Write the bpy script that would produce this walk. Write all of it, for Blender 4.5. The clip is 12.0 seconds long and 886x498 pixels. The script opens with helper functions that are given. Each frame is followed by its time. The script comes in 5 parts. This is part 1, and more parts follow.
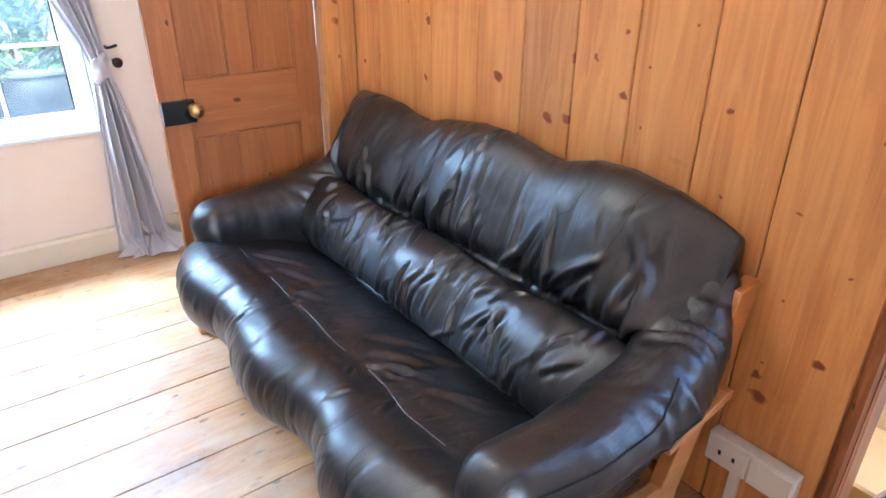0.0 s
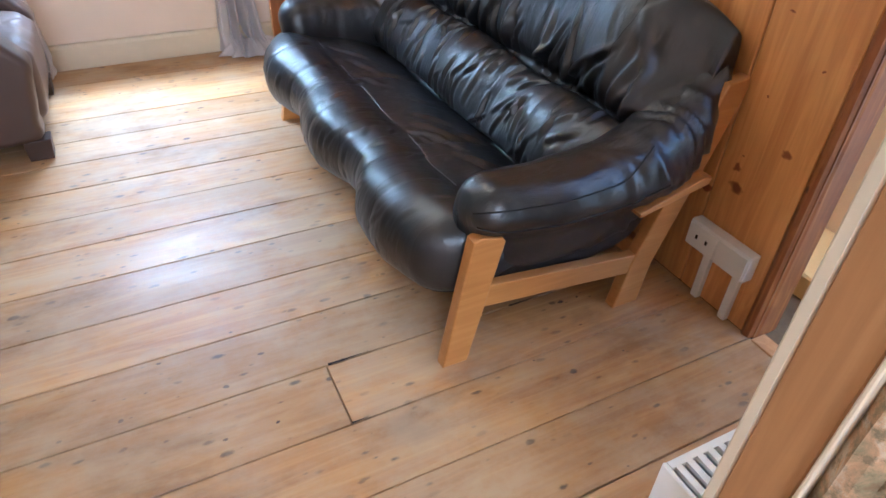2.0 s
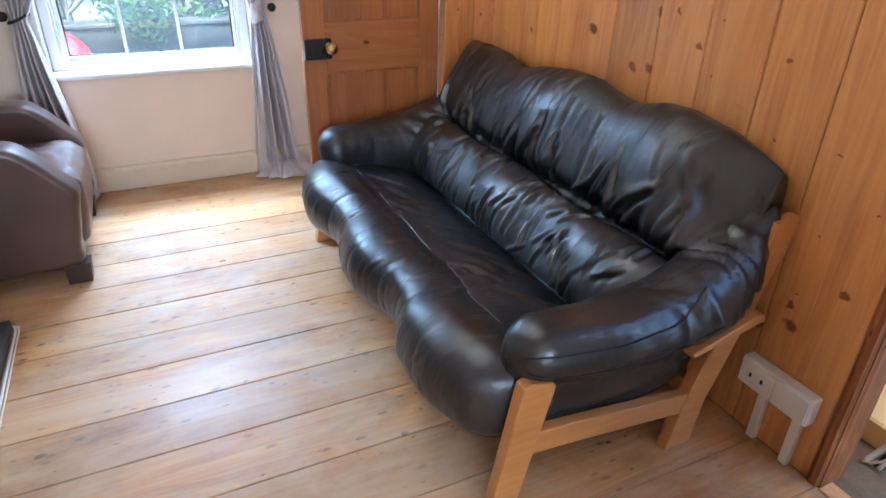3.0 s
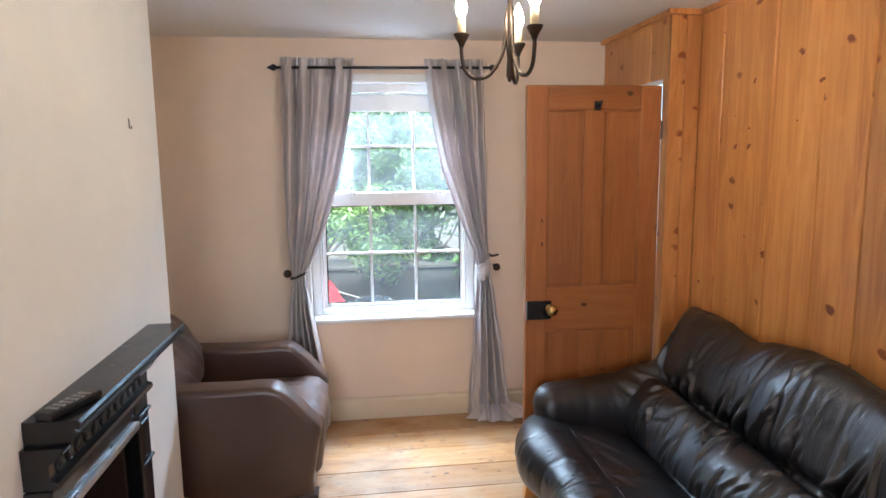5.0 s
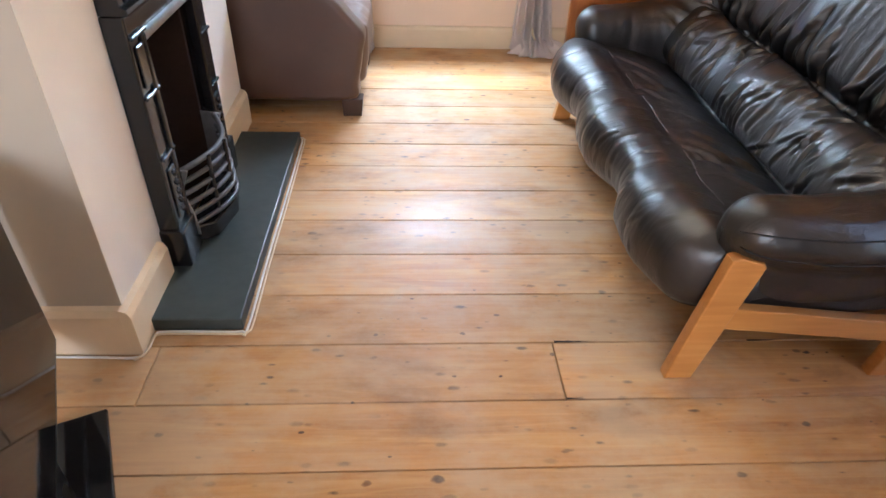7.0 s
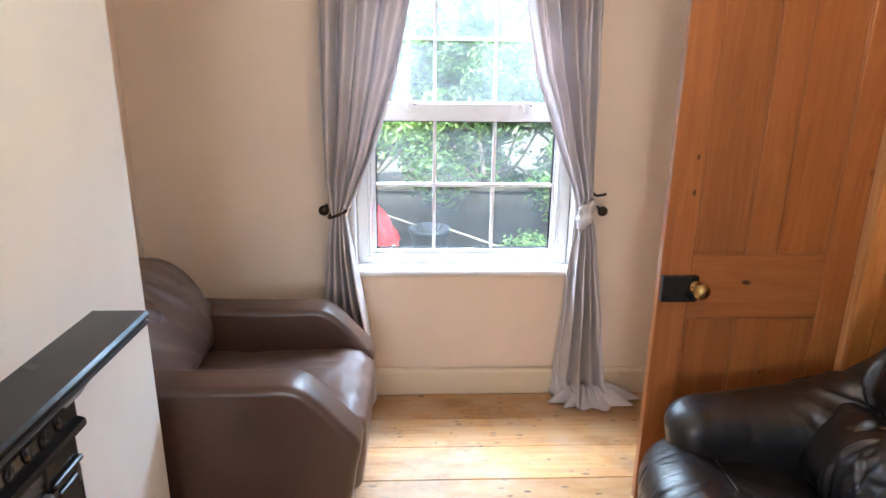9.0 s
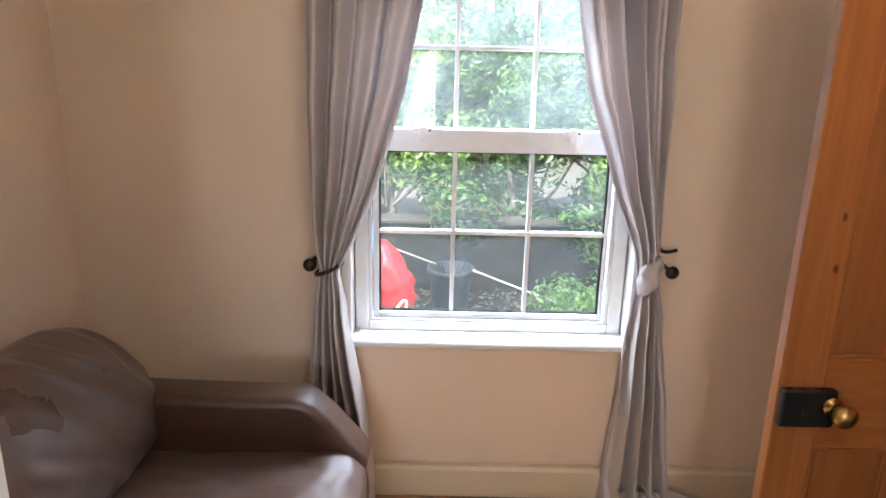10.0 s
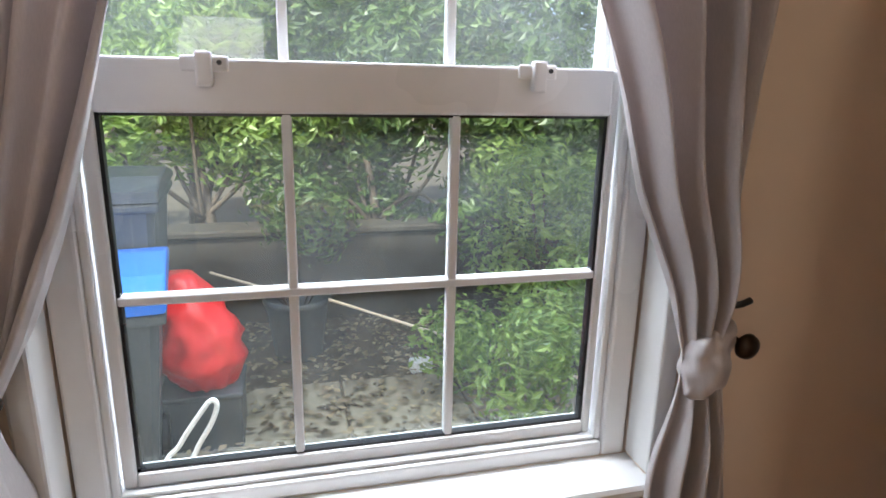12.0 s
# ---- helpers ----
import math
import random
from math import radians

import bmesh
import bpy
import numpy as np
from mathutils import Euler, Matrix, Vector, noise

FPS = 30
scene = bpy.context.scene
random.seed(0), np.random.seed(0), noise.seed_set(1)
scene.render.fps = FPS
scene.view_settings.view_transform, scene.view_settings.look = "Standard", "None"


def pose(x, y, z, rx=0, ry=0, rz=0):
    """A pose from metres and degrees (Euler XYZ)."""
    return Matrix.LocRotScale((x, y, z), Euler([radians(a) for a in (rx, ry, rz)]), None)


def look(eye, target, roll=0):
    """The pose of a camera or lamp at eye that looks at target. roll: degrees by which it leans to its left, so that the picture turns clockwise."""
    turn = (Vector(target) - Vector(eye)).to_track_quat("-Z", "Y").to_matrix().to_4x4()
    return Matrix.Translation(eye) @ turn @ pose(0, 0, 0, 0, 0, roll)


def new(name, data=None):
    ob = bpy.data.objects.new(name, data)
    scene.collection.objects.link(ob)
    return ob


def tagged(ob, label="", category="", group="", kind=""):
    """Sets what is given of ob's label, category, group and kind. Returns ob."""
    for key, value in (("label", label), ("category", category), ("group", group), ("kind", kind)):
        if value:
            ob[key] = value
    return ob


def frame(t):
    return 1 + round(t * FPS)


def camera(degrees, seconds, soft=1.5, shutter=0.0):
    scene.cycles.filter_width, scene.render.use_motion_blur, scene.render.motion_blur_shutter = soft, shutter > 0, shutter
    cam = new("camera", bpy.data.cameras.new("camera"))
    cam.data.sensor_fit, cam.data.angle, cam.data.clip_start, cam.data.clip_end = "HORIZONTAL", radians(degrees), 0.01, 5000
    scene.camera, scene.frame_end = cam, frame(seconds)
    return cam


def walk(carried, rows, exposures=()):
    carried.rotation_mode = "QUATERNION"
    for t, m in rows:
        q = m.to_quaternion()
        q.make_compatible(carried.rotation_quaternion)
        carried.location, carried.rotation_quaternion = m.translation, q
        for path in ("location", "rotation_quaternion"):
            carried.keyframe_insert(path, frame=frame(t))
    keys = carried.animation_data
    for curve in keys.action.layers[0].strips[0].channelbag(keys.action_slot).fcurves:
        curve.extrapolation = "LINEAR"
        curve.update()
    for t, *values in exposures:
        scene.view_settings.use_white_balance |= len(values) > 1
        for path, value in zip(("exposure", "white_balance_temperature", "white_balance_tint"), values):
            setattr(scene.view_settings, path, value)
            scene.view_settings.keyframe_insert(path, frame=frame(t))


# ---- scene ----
cam = camera(70.5, 12.0, 1.6)
PATH = [
    (0, (-1.444, -3.462, 1.481), (-0.366, -2.023, 0.604), 0.3),
    (0.5, (-1.483, -3.54, 1.45), (-0.377, -2.176, 0.493), 2.3),
    (1, (-1.49, -3.668, 1.441), (-0.51, -2.215, 0.478), 0.3),
    (1.5, (-1.516, -3.858, 1.41), (-0.653, -2.388, 0.363), 3.1),
    (2, (-1.526, -3.943, 1.382), (-0.784, -2.536, 0.171), 2.3),
    (2.5, (-1.549, -3.926, 1.391), (-0.869, -2.468, 0.203), 2.4),
    (3, (-1.56, -3.828, 1.452), (-0.797, -2.241, 0.504), 1.4),
    (3.5, (-1.566, -3.761, 1.538), (-0.804, -2.039, 0.865), -0.5),
    (3.7, (-1.594, -3.746, 1.589), (-0.887, -1.949, 1.067), -1.5),
    (5.3, (-1.69, -3.935, 1.636), (-1.5, -1.964, 1.354), 0.2),
    (5.5, (-1.695, -3.993, 1.605), (-1.53, -2.04, 1.21), 0.7),
    (6, (-1.674, -4.074, 1.517), (-1.498, -2.216, 0.799), 0.9),
    (6.5, (-1.671, -4.115, 1.403), (-1.487, -2.46, 0.295), 4.5),
    (7, (-1.676, -4.069, 1.381), (-1.572, -2.467, 0.188), 2.1),
    (7.5, (-1.679, -3.85, 1.467), (-1.529, -2.098, 0.515), 0.1),
    (7.7, (-1.731, -3.784, 1.476), (-1.531, -2.004, 0.586), 1.3),
    (9.3, (-1.715, -2.677, 1.624), (-1.64, -0.752, 1.088), 0.9),
    (9.5, (-1.725, -2.575, 1.607), (-1.648, -0.648, 1.08), 1.3),
    (10, (-1.669, -2.199, 1.585), (-1.659, -0.264, 1.078), 1.3),
    (10.5, (-1.655, -1.873, 1.488), (-1.594, 0.061, 0.982), 1.4),
    (11, (-1.663, -1.546, 1.447), (-1.465, 0.389, 0.982), 0.5),
    (11.5, (-1.625, -1.221, 1.419), (-1.371, 0.706, 0.95), 0.5),
    (12, (-1.63, -0.947, 1.408), (-1.144, 0.921, 0.883), 1.3),
]
walk(cam, [(t, look(eye, target, roll)) for t, eye, target, roll in PATH],
     [(0, 3.35, 4600, 8), (1.0, 3.32, 4600, 8), (1.6, 3.08, 4600, 7), (2.2, 2.65, 4700, 6), (3.0, 2.7, 4600, 6), (3.5, 2.7, 4850, 7), (5.5, 2.2, 5300, 9), (6.0, 2.33, 5350, 9), (6.5, 2.58, 5500, 10), (7.5, 2.8, 5350, 10), (9.5, 2.33, 5500, 10), (10.5, 1.8, 6150, 12), (12, 0.95, 6300, 13)])

# ---- world and sun ----
world = bpy.data.worlds.new("sky")
scene.world = world
world.use_nodes = True
wn = world.node_tree
sky = wn.nodes.new("ShaderNodeTexSky")
sky.sky_type = "NISHITA"
sky.sun_disc = False
sky.sun_elevation = radians(52)
sky.sun_rotation = radians(216)
sky.air_density, sky.dust_density = 1.0, 2.5
wn.links.new(sky.outputs[0], wn.nodes["Background"].inputs[0])
wn.nodes["Background"].inputs[1].default_value = 0.15

sun_data = bpy.data.lights.new("sun", "SUN")
sun_data.energy, sun_data.angle, sun_data.color = 5.0, radians(1.0), (1.0, 0.95, 0.86)
sun = new("sun", sun_data)
sun.matrix_world = look((-4, -5.5, 8.5), (0, 0, 0))
BULB = 78.0

# lamp added at an assumed, unseen window of the rear room, behind the walker
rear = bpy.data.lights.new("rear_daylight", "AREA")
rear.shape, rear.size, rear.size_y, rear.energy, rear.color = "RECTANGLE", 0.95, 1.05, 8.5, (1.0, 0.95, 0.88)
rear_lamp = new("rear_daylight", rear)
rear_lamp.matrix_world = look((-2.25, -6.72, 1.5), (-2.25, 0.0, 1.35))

# the sky's light at the head of the front window
head = bpy.data.lights.new("window_daylight", "AREA")
head.shape, head.size, head.size_y, head.energy, head.color = "RECTANGLE", 2.3, 1.2, 140.0, (0.86, 0.93, 1.0)
head_lamp = new("window_daylight", head)
head_lamp.matrix_world = look((-1.60, 0.95, 2.74), (-1.6, -2.4, 0.8))


# ---- materials ----
def mat(name):
    m = bpy.data.materials.new(name)
    m.use_nodes = True
    return m, m.node_tree, m.node_tree.nodes["Principled BSDF"]


def node(nt, kind, **values):
    n = nt.nodes.new("ShaderNode" + kind)
    for key, value in values.items():
        n.inputs[key.replace("_", " ")].default_value = value
    return n


def coords(nt, scale=(1, 1, 1), shift=0.0):
    """Object coordinates, scaled, and moved by the object's own random number."""
    tc = nt.nodes.new("ShaderNodeTexCoord")
    mp = nt.nodes.new("ShaderNodeMapping")
    mp.inputs["Scale"].default_value = scale
    nt.links.new(tc.outputs["Object"], mp.inputs["Vector"])
    if shift:
        info = nt.nodes.new("ShaderNodeObjectInfo")
        mul = nt.nodes.new("ShaderNodeMath")
        mul.operation = "MULTIPLY"
        mul.inputs[1].default_value = shift
        nt.links.new(info.outputs["Random"], mul.inputs[0])
        nt.links.new(mul.outputs[0], mp.inputs["Location"])
    return mp.outputs["Vector"]


def noise_tex(nt, vec, scale, detail=4.0, rough=0.55, distortion=0.0):
    n = nt.nodes.new("ShaderNodeTexNoise")
    n.inputs["Scale"].default_value = scale
    n.inputs["Detail"].default_value = detail
    n.inputs["Roughness"].default_value = rough
    n.inputs["Distortion"].default_value = distortion
    nt.links.new(vec, n.inputs["Vector"])
    return n.outputs["Fac"]


def ramp(nt, fac, stops):
    r = nt.nodes.new("ShaderNodeValToRGB")
    while len(r.color_ramp.elements) < len(stops):
        r.color_ramp.elements.new(0.5)
    for e, (p, c) in zip(r.color_ramp.elements, stops):
        e.position = p
        e.color = (c, c, c, 1) if isinstance(c, (int, float)) else (*c, 1)
    nt.links.new(fac, r.inputs[0])
    return r.outputs[0]


def mix(nt, fac, a, b, blend="MIX"):
    m = nt.nodes.new("ShaderNodeMix")
    m.data_type, m.blend_type = "RGBA", blend
    for sock, value in ((m.inputs[0], fac), (m.inputs[6], a), (m.inputs[7], b)):
        if isinstance(value, bpy.types.NodeSocket):
            nt.links.new(value, sock)
        elif isinstance(value, (int, float)):
            sock.default_value = value
        else:
            sock.default_value = (*value, 1)
    return m.outputs[2]


def calc(nt, op, a, b=0.0):
    m = nt.nodes.new("ShaderNodeMath")
    m.operation = op
    for sock, value in ((m.inputs[0], a), (m.inputs[1], b)):
        if isinstance(value, bpy.types.NodeSocket):
            nt.links.new(value, sock)
        else:
            sock.default_value = value
    return m.outputs[0]


def bump(nt, bsdf, height, strength=0.3, distance=0.002):
    b = nt.nodes.new("ShaderNodeBump")
    b.inputs["Strength"].default_value = strength
    b.inputs["Distance"].default_value = distance
    nt.links.new(height, b.inputs["Height"])
    nt.links.new(b.outputs[0], bsdf.inputs["Normal"])


def plain(name, colour, rough=0.5, metal=0.0, grain=30.0, vary=0.12, relief=0.15, coat=0.0):
    """A painted, plastic or metal surface with slight mottling and fine relief."""
    m, nt, b = mat(name)
    v = coords(nt)
    big = noise_tex(nt, v, grain * 0.12, 3)
    fine = noise_tex(nt, v, grain, 4)
    dark = tuple(c * (1 - vary) for c in colour)
    lite = tuple(min(1, c * (1 + vary * 0.6)) for c in colour)
    nt.links.new(ramp(nt, mix(nt, 0.4, big, fine), [(0.3, dark), (0.7, lite)]), b.inputs["Base Color"])
    nt.links.new(ramp(nt, big, [(0.3, max(0, rough - 0.07)), (0.7, min(1, rough + 0.07))]), b.inputs["Roughness"])
    b.inputs["Metallic"].default_value = metal
    b.inputs["Coat Weight"].default_value = coat
    bump(nt, b, fine, relief, 0.002)
    return m


def planar(nt, across, along, sa, sl, shift):
    """Flat coordinates on a board's face, moved by the object's own random number."""
    tc = nt.nodes.new("ShaderNodeTexCoord")
    se = nt.nodes.new("ShaderNodeSeparateXYZ")
    nt.links.new(tc.outputs["Object"], se.inputs[0])
    info = nt.nodes.new("ShaderNodeObjectInfo")
    move = calc(nt, "MULTIPLY", info.outputs["Random"], shift)
    co = nt.nodes.new("ShaderNodeCombineXYZ")
    for k, (axis, sc) in enumerate(((across, sa), (along, sl))):
        nt.links.new(calc(nt, "ADD", calc(nt, "MULTIPLY", se.outputs["xyz".index(axis)], sc), move), co.inputs[k])
    return co.outputs[0]


def timber(name, dark, mid, lite, along, knots=0.55, rough=0.4, worn=0.0, knot_dark=(0.07, 0.02, 0.008), coat=0.0, specks=0.0, across="y", cell=(12.0, 7.5), reach=(0.035, 0.13), wobble=0.16):
    """Pine: grain and knots drawn out along one axis ('x', 'y' or 'z'), another figure on every board."""
    m, nt, b = mat(name)
    i = "xyz".index(along)

    def scaled(a, l):
        s = [a, a, a]
        s[i] = l
        return tuple(s)

    v = coords(nt, scaled(9, 0.9), 37.0)
    wide = noise_tex(nt, v, 1.0, 3, 0.5, 0.6)
    v2 = coords(nt, scaled(60, 2.2), 37.0)
    fine = noise_tex(nt, v2, 1.0, 5, 0.6, 0.3)
    rings = nt.nodes.new("ShaderNodeMath")
    rings.operation = "SINE"
    nt.links.new(calc(nt, "MULTIPLY", wide, 48.0), rings.inputs[0])
    ring = ramp(nt, rings.outputs[0], [(0.0, 0.0), (0.9, 0.75), (1.0, 1.0)])
    tone = mix(nt, 0.45, wide, fine)
    tone = mix(nt, 0.09, tone, ring)
    colour = ramp(nt, tone, [(0.25, dark), (0.5, mid), (0.75, lite)])
    info = nt.nodes.new("ShaderNodeObjectInfo")
    shade = ramp(nt, info.outputs["Random"], [(0.0, 0.86), (1.0, 1.18)])
    colour = mix(nt, 1.0, colour, shade, "MULTIPLY")
    # knots: sparse, slightly oval
    vk = planar(nt, across, along, cell[0], cell[1], 53.0)
    warp = nt.nodes.new("ShaderNodeVectorMath")
    warp.operation = "ADD"
    wob = nt.nodes.new("ShaderNodeTexNoise")
    wob.inputs["Scale"].default_value = 3.0
    nt.links.new(vk, wob.inputs["Vector"])
    wsc = nt.nodes.new("ShaderNodeVectorMath")
    wsc.operation = "SCALE"
    wsc.inputs["Scale"].default_value = wobble
    nt.links.new(wob.outputs["Color"], wsc.inputs[0])
    nt.links.new(vk, warp.inputs[0])
    nt.links.new(wsc.outputs[0], warp.inputs[1])
    vor = nt.nodes.new("ShaderNodeTexVoronoi")
    vor.voronoi_dimensions = "2D"
    vor.inputs["Scale"].default_value = 1.0
    nt.links.new(warp.outputs[0], vor.inputs["Vector"])
    sep = nt.nodes.new("ShaderNodeSeparateColor")
    nt.links.new(vor.outputs["Color"], sep.inputs[0])
    rare = ramp(nt, sep.outputs[0], [(1 - knots, 0.0), (min(1, 1.02 - knots), 1.0)])
    size = calc(nt, "MULTIPLY_ADD", calc(nt, "POWER", sep.outputs[1], 1.6), reach[1])
    size.node.inputs[2].default_value = reach[0]
    core = ramp(nt, calc(nt, "DIVIDE", vor.outputs["Distance"], size), [(0.55, 1.0), (1.0, 0.0)])
    halo = ramp(nt, calc(nt, "DIVIDE", vor.outputs["Distance"], size), [(0.6, 0.8), (2.6, 0.0)])
    colour = mix(nt, calc(nt, "MULTIPLY", halo, rare), colour, dark)
    colour = mix(nt, calc(nt, "MULTIPLY", core, rare), colour, knot_dark)
    if specks:
        sp = nt.nodes.new("ShaderNodeTexVoronoi")
        sp.inputs["Scale"].default_value = 1.0
        sp.voronoi_dimensions = "2D"
        nt.links.new(planar(nt, across, along, 40, 17, 11.0), sp.inputs["Vector"])
        sps = nt.nodes.new("ShaderNodeSeparateColor")
        nt.links.new(sp.outputs["Color"], sps.inputs[0])
        few = ramp(nt, sps.outputs[0], [(1 - specks, 0.0), (1.02 - specks, 1.0)])
        spread = calc(nt, "MULTIPLY_ADD", calc(nt, "POWER", sps.outputs[2], 2.2), 0.46)
        spread.node.inputs[2].default_value = 0.11
        ragged = calc(nt, "ADD", sp.outputs["Distance"], calc(nt, "MULTIPLY", noise_tex(nt, coords(nt), 70.0, 4, 0.65), 0.30))
        dot = ramp(nt, calc(nt, "DIVIDE", ragged, spread), [(0.6, 0.9), (1.3, 0.0)])
        dot = calc(nt, "MULTIPLY", dot, ramp(nt, noise_tex(nt, coords(nt), 3.2, 3), [(0.42, 0.15), (0.6, 1.0)]))
        colour = mix(nt, calc(nt, "MULTIPLY", dot, few), colour, (0.05, 0.025, 0.015))
        stain = ramp(nt, noise_tex(nt, coords(nt, scaled(3.5, 1.6)), 1.0, 5, 0.62, 0.4), [(0.52, 0.0), (0.70, 0.8)])
        colour = mix(nt, stain, colour, tuple(c * 0.60 for c in dark))
    gloss = ramp(nt, noise_tex(nt, coords(nt, scaled(4, 1.5)), 1.0, 4), [(0.3, rough - 0.1), (0.7, rough + 0.1)])
    if worn:
        patch = noise_tex(nt, coords(nt, (1.1, 0.8, 1)), 1.0, 4, 0.6)
        scuff = noise_tex(nt, coords(nt, scaled(7, 5.0)), 1.0, 6, 0.7)
        w = ramp(nt, calc(nt, "MULTIPLY", patch, scuff), [(0.17, 0.0), (0.31, worn)])
        colour = mix(nt, w, colour, (0.50, 0.40, 0.27))
        gloss = mix(nt, w, gloss, ramp(nt, scuff, [(0.35, 0.36), (0.65, 0.60)]))
    nt.links.new(colour, b.inputs["Base Color"])
    nt.links.new(gloss, b.inputs["Roughness"])
    b.inputs["Coat Weight"].default_value = coat
    b.inputs["Coat Roughness"].default_value = 0.22
    bump(nt, b, mix(nt, 0.5, fine, wide), 0.25, 0.002)
    return m


def leather(name, base, lite, rough, folds=1.0):
    """Hide: pebble grain, soft folds drawn down the hide and finer creases across them."""
    m, nt, b = mat(name)
    v = coords(nt)
    pebble = nt.nodes.new("ShaderNodeTexVoronoi")
    pebble.inputs["Scale"].default_value = 300.0
    nt.links.new(v, pebble.inputs["Vector"])
    fold = noise_tex(nt, coords(nt, (5, 17, 5)), 1.0, 3, 0.5, 1.4)
    crease = noise_tex(nt, coords(nt, (16, 46, 16)), 1.0, 3, 0.55, 1.0)
    wear = noise_tex(nt, v, 4.0, 4, 0.55)
    nt.links.new(ramp(nt, wear, [(0.3, base), (0.75, lite)]), b.inputs["Base Color"])
    nt.links.new(ramp(nt, wear, [(0.3, rough - 0.04), (0.7, rough + 0.06)]), b.inputs["Roughness"])
    b.inputs["Specular IOR Level"].default_value = 0.8
    chain = None
    for height, strength, depth in ((fold, 0.55 * folds, 0.016), (crease, 0.4 * folds, 0.005), (pebble.outputs["Distance"], 0.2, 0.0012)):
        n = nt.nodes.new("ShaderNodeBump")
        n.inputs["Strength"].default_value = strength
        n.inputs["Distance"].default_value = depth
        nt.links.new(height, n.inputs["Height"])
        if chain:
            nt.links.new(chain, n.inputs["Normal"])
        chain = n.outputs[0]
    nt.links.new(chain, b.inputs["Normal"])
    return m


def plaster(name, colour, blotch=0.1):
    m, nt, b = mat(name)
    v = coords(nt)
    big = noise_tex(nt, v, 1.4, 4, 0.6)
    roll = noise_tex(nt, v, 140.0, 3)
    lump = noise_tex(nt, v, 7.0, 3)
    nt.links.new(ramp(nt, big, [(0.3, tuple(c * (1 - blotch) for c in colour)), (0.7, colour)]), b.inputs["Base Color"])
    b.inputs["Roughness"].default_value = 0.78
    bump(nt, b, mix(nt, 0.35, lump, roll), 0.18, 0.004)
    return m


def cloth(name, colour, through_light=0.25):
    m, nt, b = mat(name)
    v = coords(nt, (1, 1, 1))
    weave = noise_tex(nt, coords(nt, (420, 420, 60)), 1.0, 2)
    big = noise_tex(nt, v, 6.0, 3)
    col = ramp(nt, mix(nt, 0.5, big, weave), [(0.3, tuple(c * 0.85 for c in colour)), (0.7, colour)])
    nt.links.new(col, b.inputs["Base Color"])
    b.inputs["Roughness"].default_value = 0.33
    b.inputs["Sheen Weight"].default_value = 0.3
    b.inputs["Specular IOR Level"].default_value = 0.8
    bump(nt, b, weave, 0.12, 0.001)
    tr = nt.nodes.new("ShaderNodeBsdfTranslucent")
    nt.links.new(col, tr.inputs["Color"])
    ms = nt.nodes.new("ShaderNodeMixShader")
    ms.inputs[0].default_value = through_light
    out = nt.nodes["Material Output"]
    nt.links.new(b.outputs[0], ms.inputs[1])
    nt.links.new(tr.outputs[0], ms.inputs[2])
    nt.links.new(ms.outputs[0], out.inputs[0])
    return m


def pane_glass(name, tint, haze):
    """Clear glass with a mirror film and a faint bloom of dust."""
    m, nt, b = mat(name)
    tr = nt.nodes.new("ShaderNodeBsdfTransparent")
    tr.inputs[0].default_value = (*tint, 1)
    gl = nt.nodes.new("ShaderNodeBsdfGlossy")
    gl.inputs["Roughness"].default_value = 0.02
    fr = nt.nodes.new("ShaderNodeFresnel")
    fr.inputs[0].default_value = 1.45
    a = nt.nodes.new("ShaderNodeMixShader")
    nt.links.new(fr.outputs[0], a.inputs[0])
    nt.links.new(tr.outputs[0], a.inputs[1])
    nt.links.new(gl.outputs[0], a.inputs[2])
    df = nt.nodes.new("ShaderNodeBsdfTranslucent")
    df.inputs[0].default_value = (0.8, 0.85, 0.83, 1)
    dust = nt.nodes.new("ShaderNodeMixShader")
    f = ramp(nt, noise_tex(nt, coords(nt), 4.0, 5, 0.65), [(0.35, haze * 0.3), (0.75, haze)])
    nt.links.new(f, dust.inputs[0])
    nt.links.new(a.outputs[0], dust.inputs[1])
    nt.links.new(df.outputs[0], dust.inputs[2])
    nt.links.new(dust.outputs[0], nt.nodes["Material Output"].inputs[0])
    return m


def leaf_mat(name, dark, lite):
    m, nt, b = mat(name)
    geo = nt.nodes.new("ShaderNodeNewGeometry")
    col = ramp(nt, geo.outputs["Random Per Island"], [(0.0, dark), (1.0, lite)])
    nt.links.new(col, b.inputs["Base Color"])
    b.inputs["Roughness"].default_value = 0.42
    tr = nt.nodes.new("ShaderNodeBsdfTranslucent")
    nt.links.new(mix(nt, 1.0, col, (1.6, 1.7, 0.8), "MULTIPLY"), tr.inputs[0])
    ms = nt.nodes.new("ShaderNodeMixShader")
    ms.inputs[0].default_value = 0.35
    nt.links.new(b.outputs[0], ms.inputs[1])
    nt.links.new(tr.outputs[0], ms.inputs[2])
    nt.links.new(ms.outputs[0], nt.nodes["Material Output"].inputs[0])
    return m


def glow(name, colour, strength):
    m, nt, b = mat(name)
    b.inputs["Base Color"].default_value = (0.9, 0.85, 0.75, 1)
    b.inputs["Emission Color"].default_value = (*colour, 1)
    b.inputs["Emission Strength"].default_value = strength
    return m


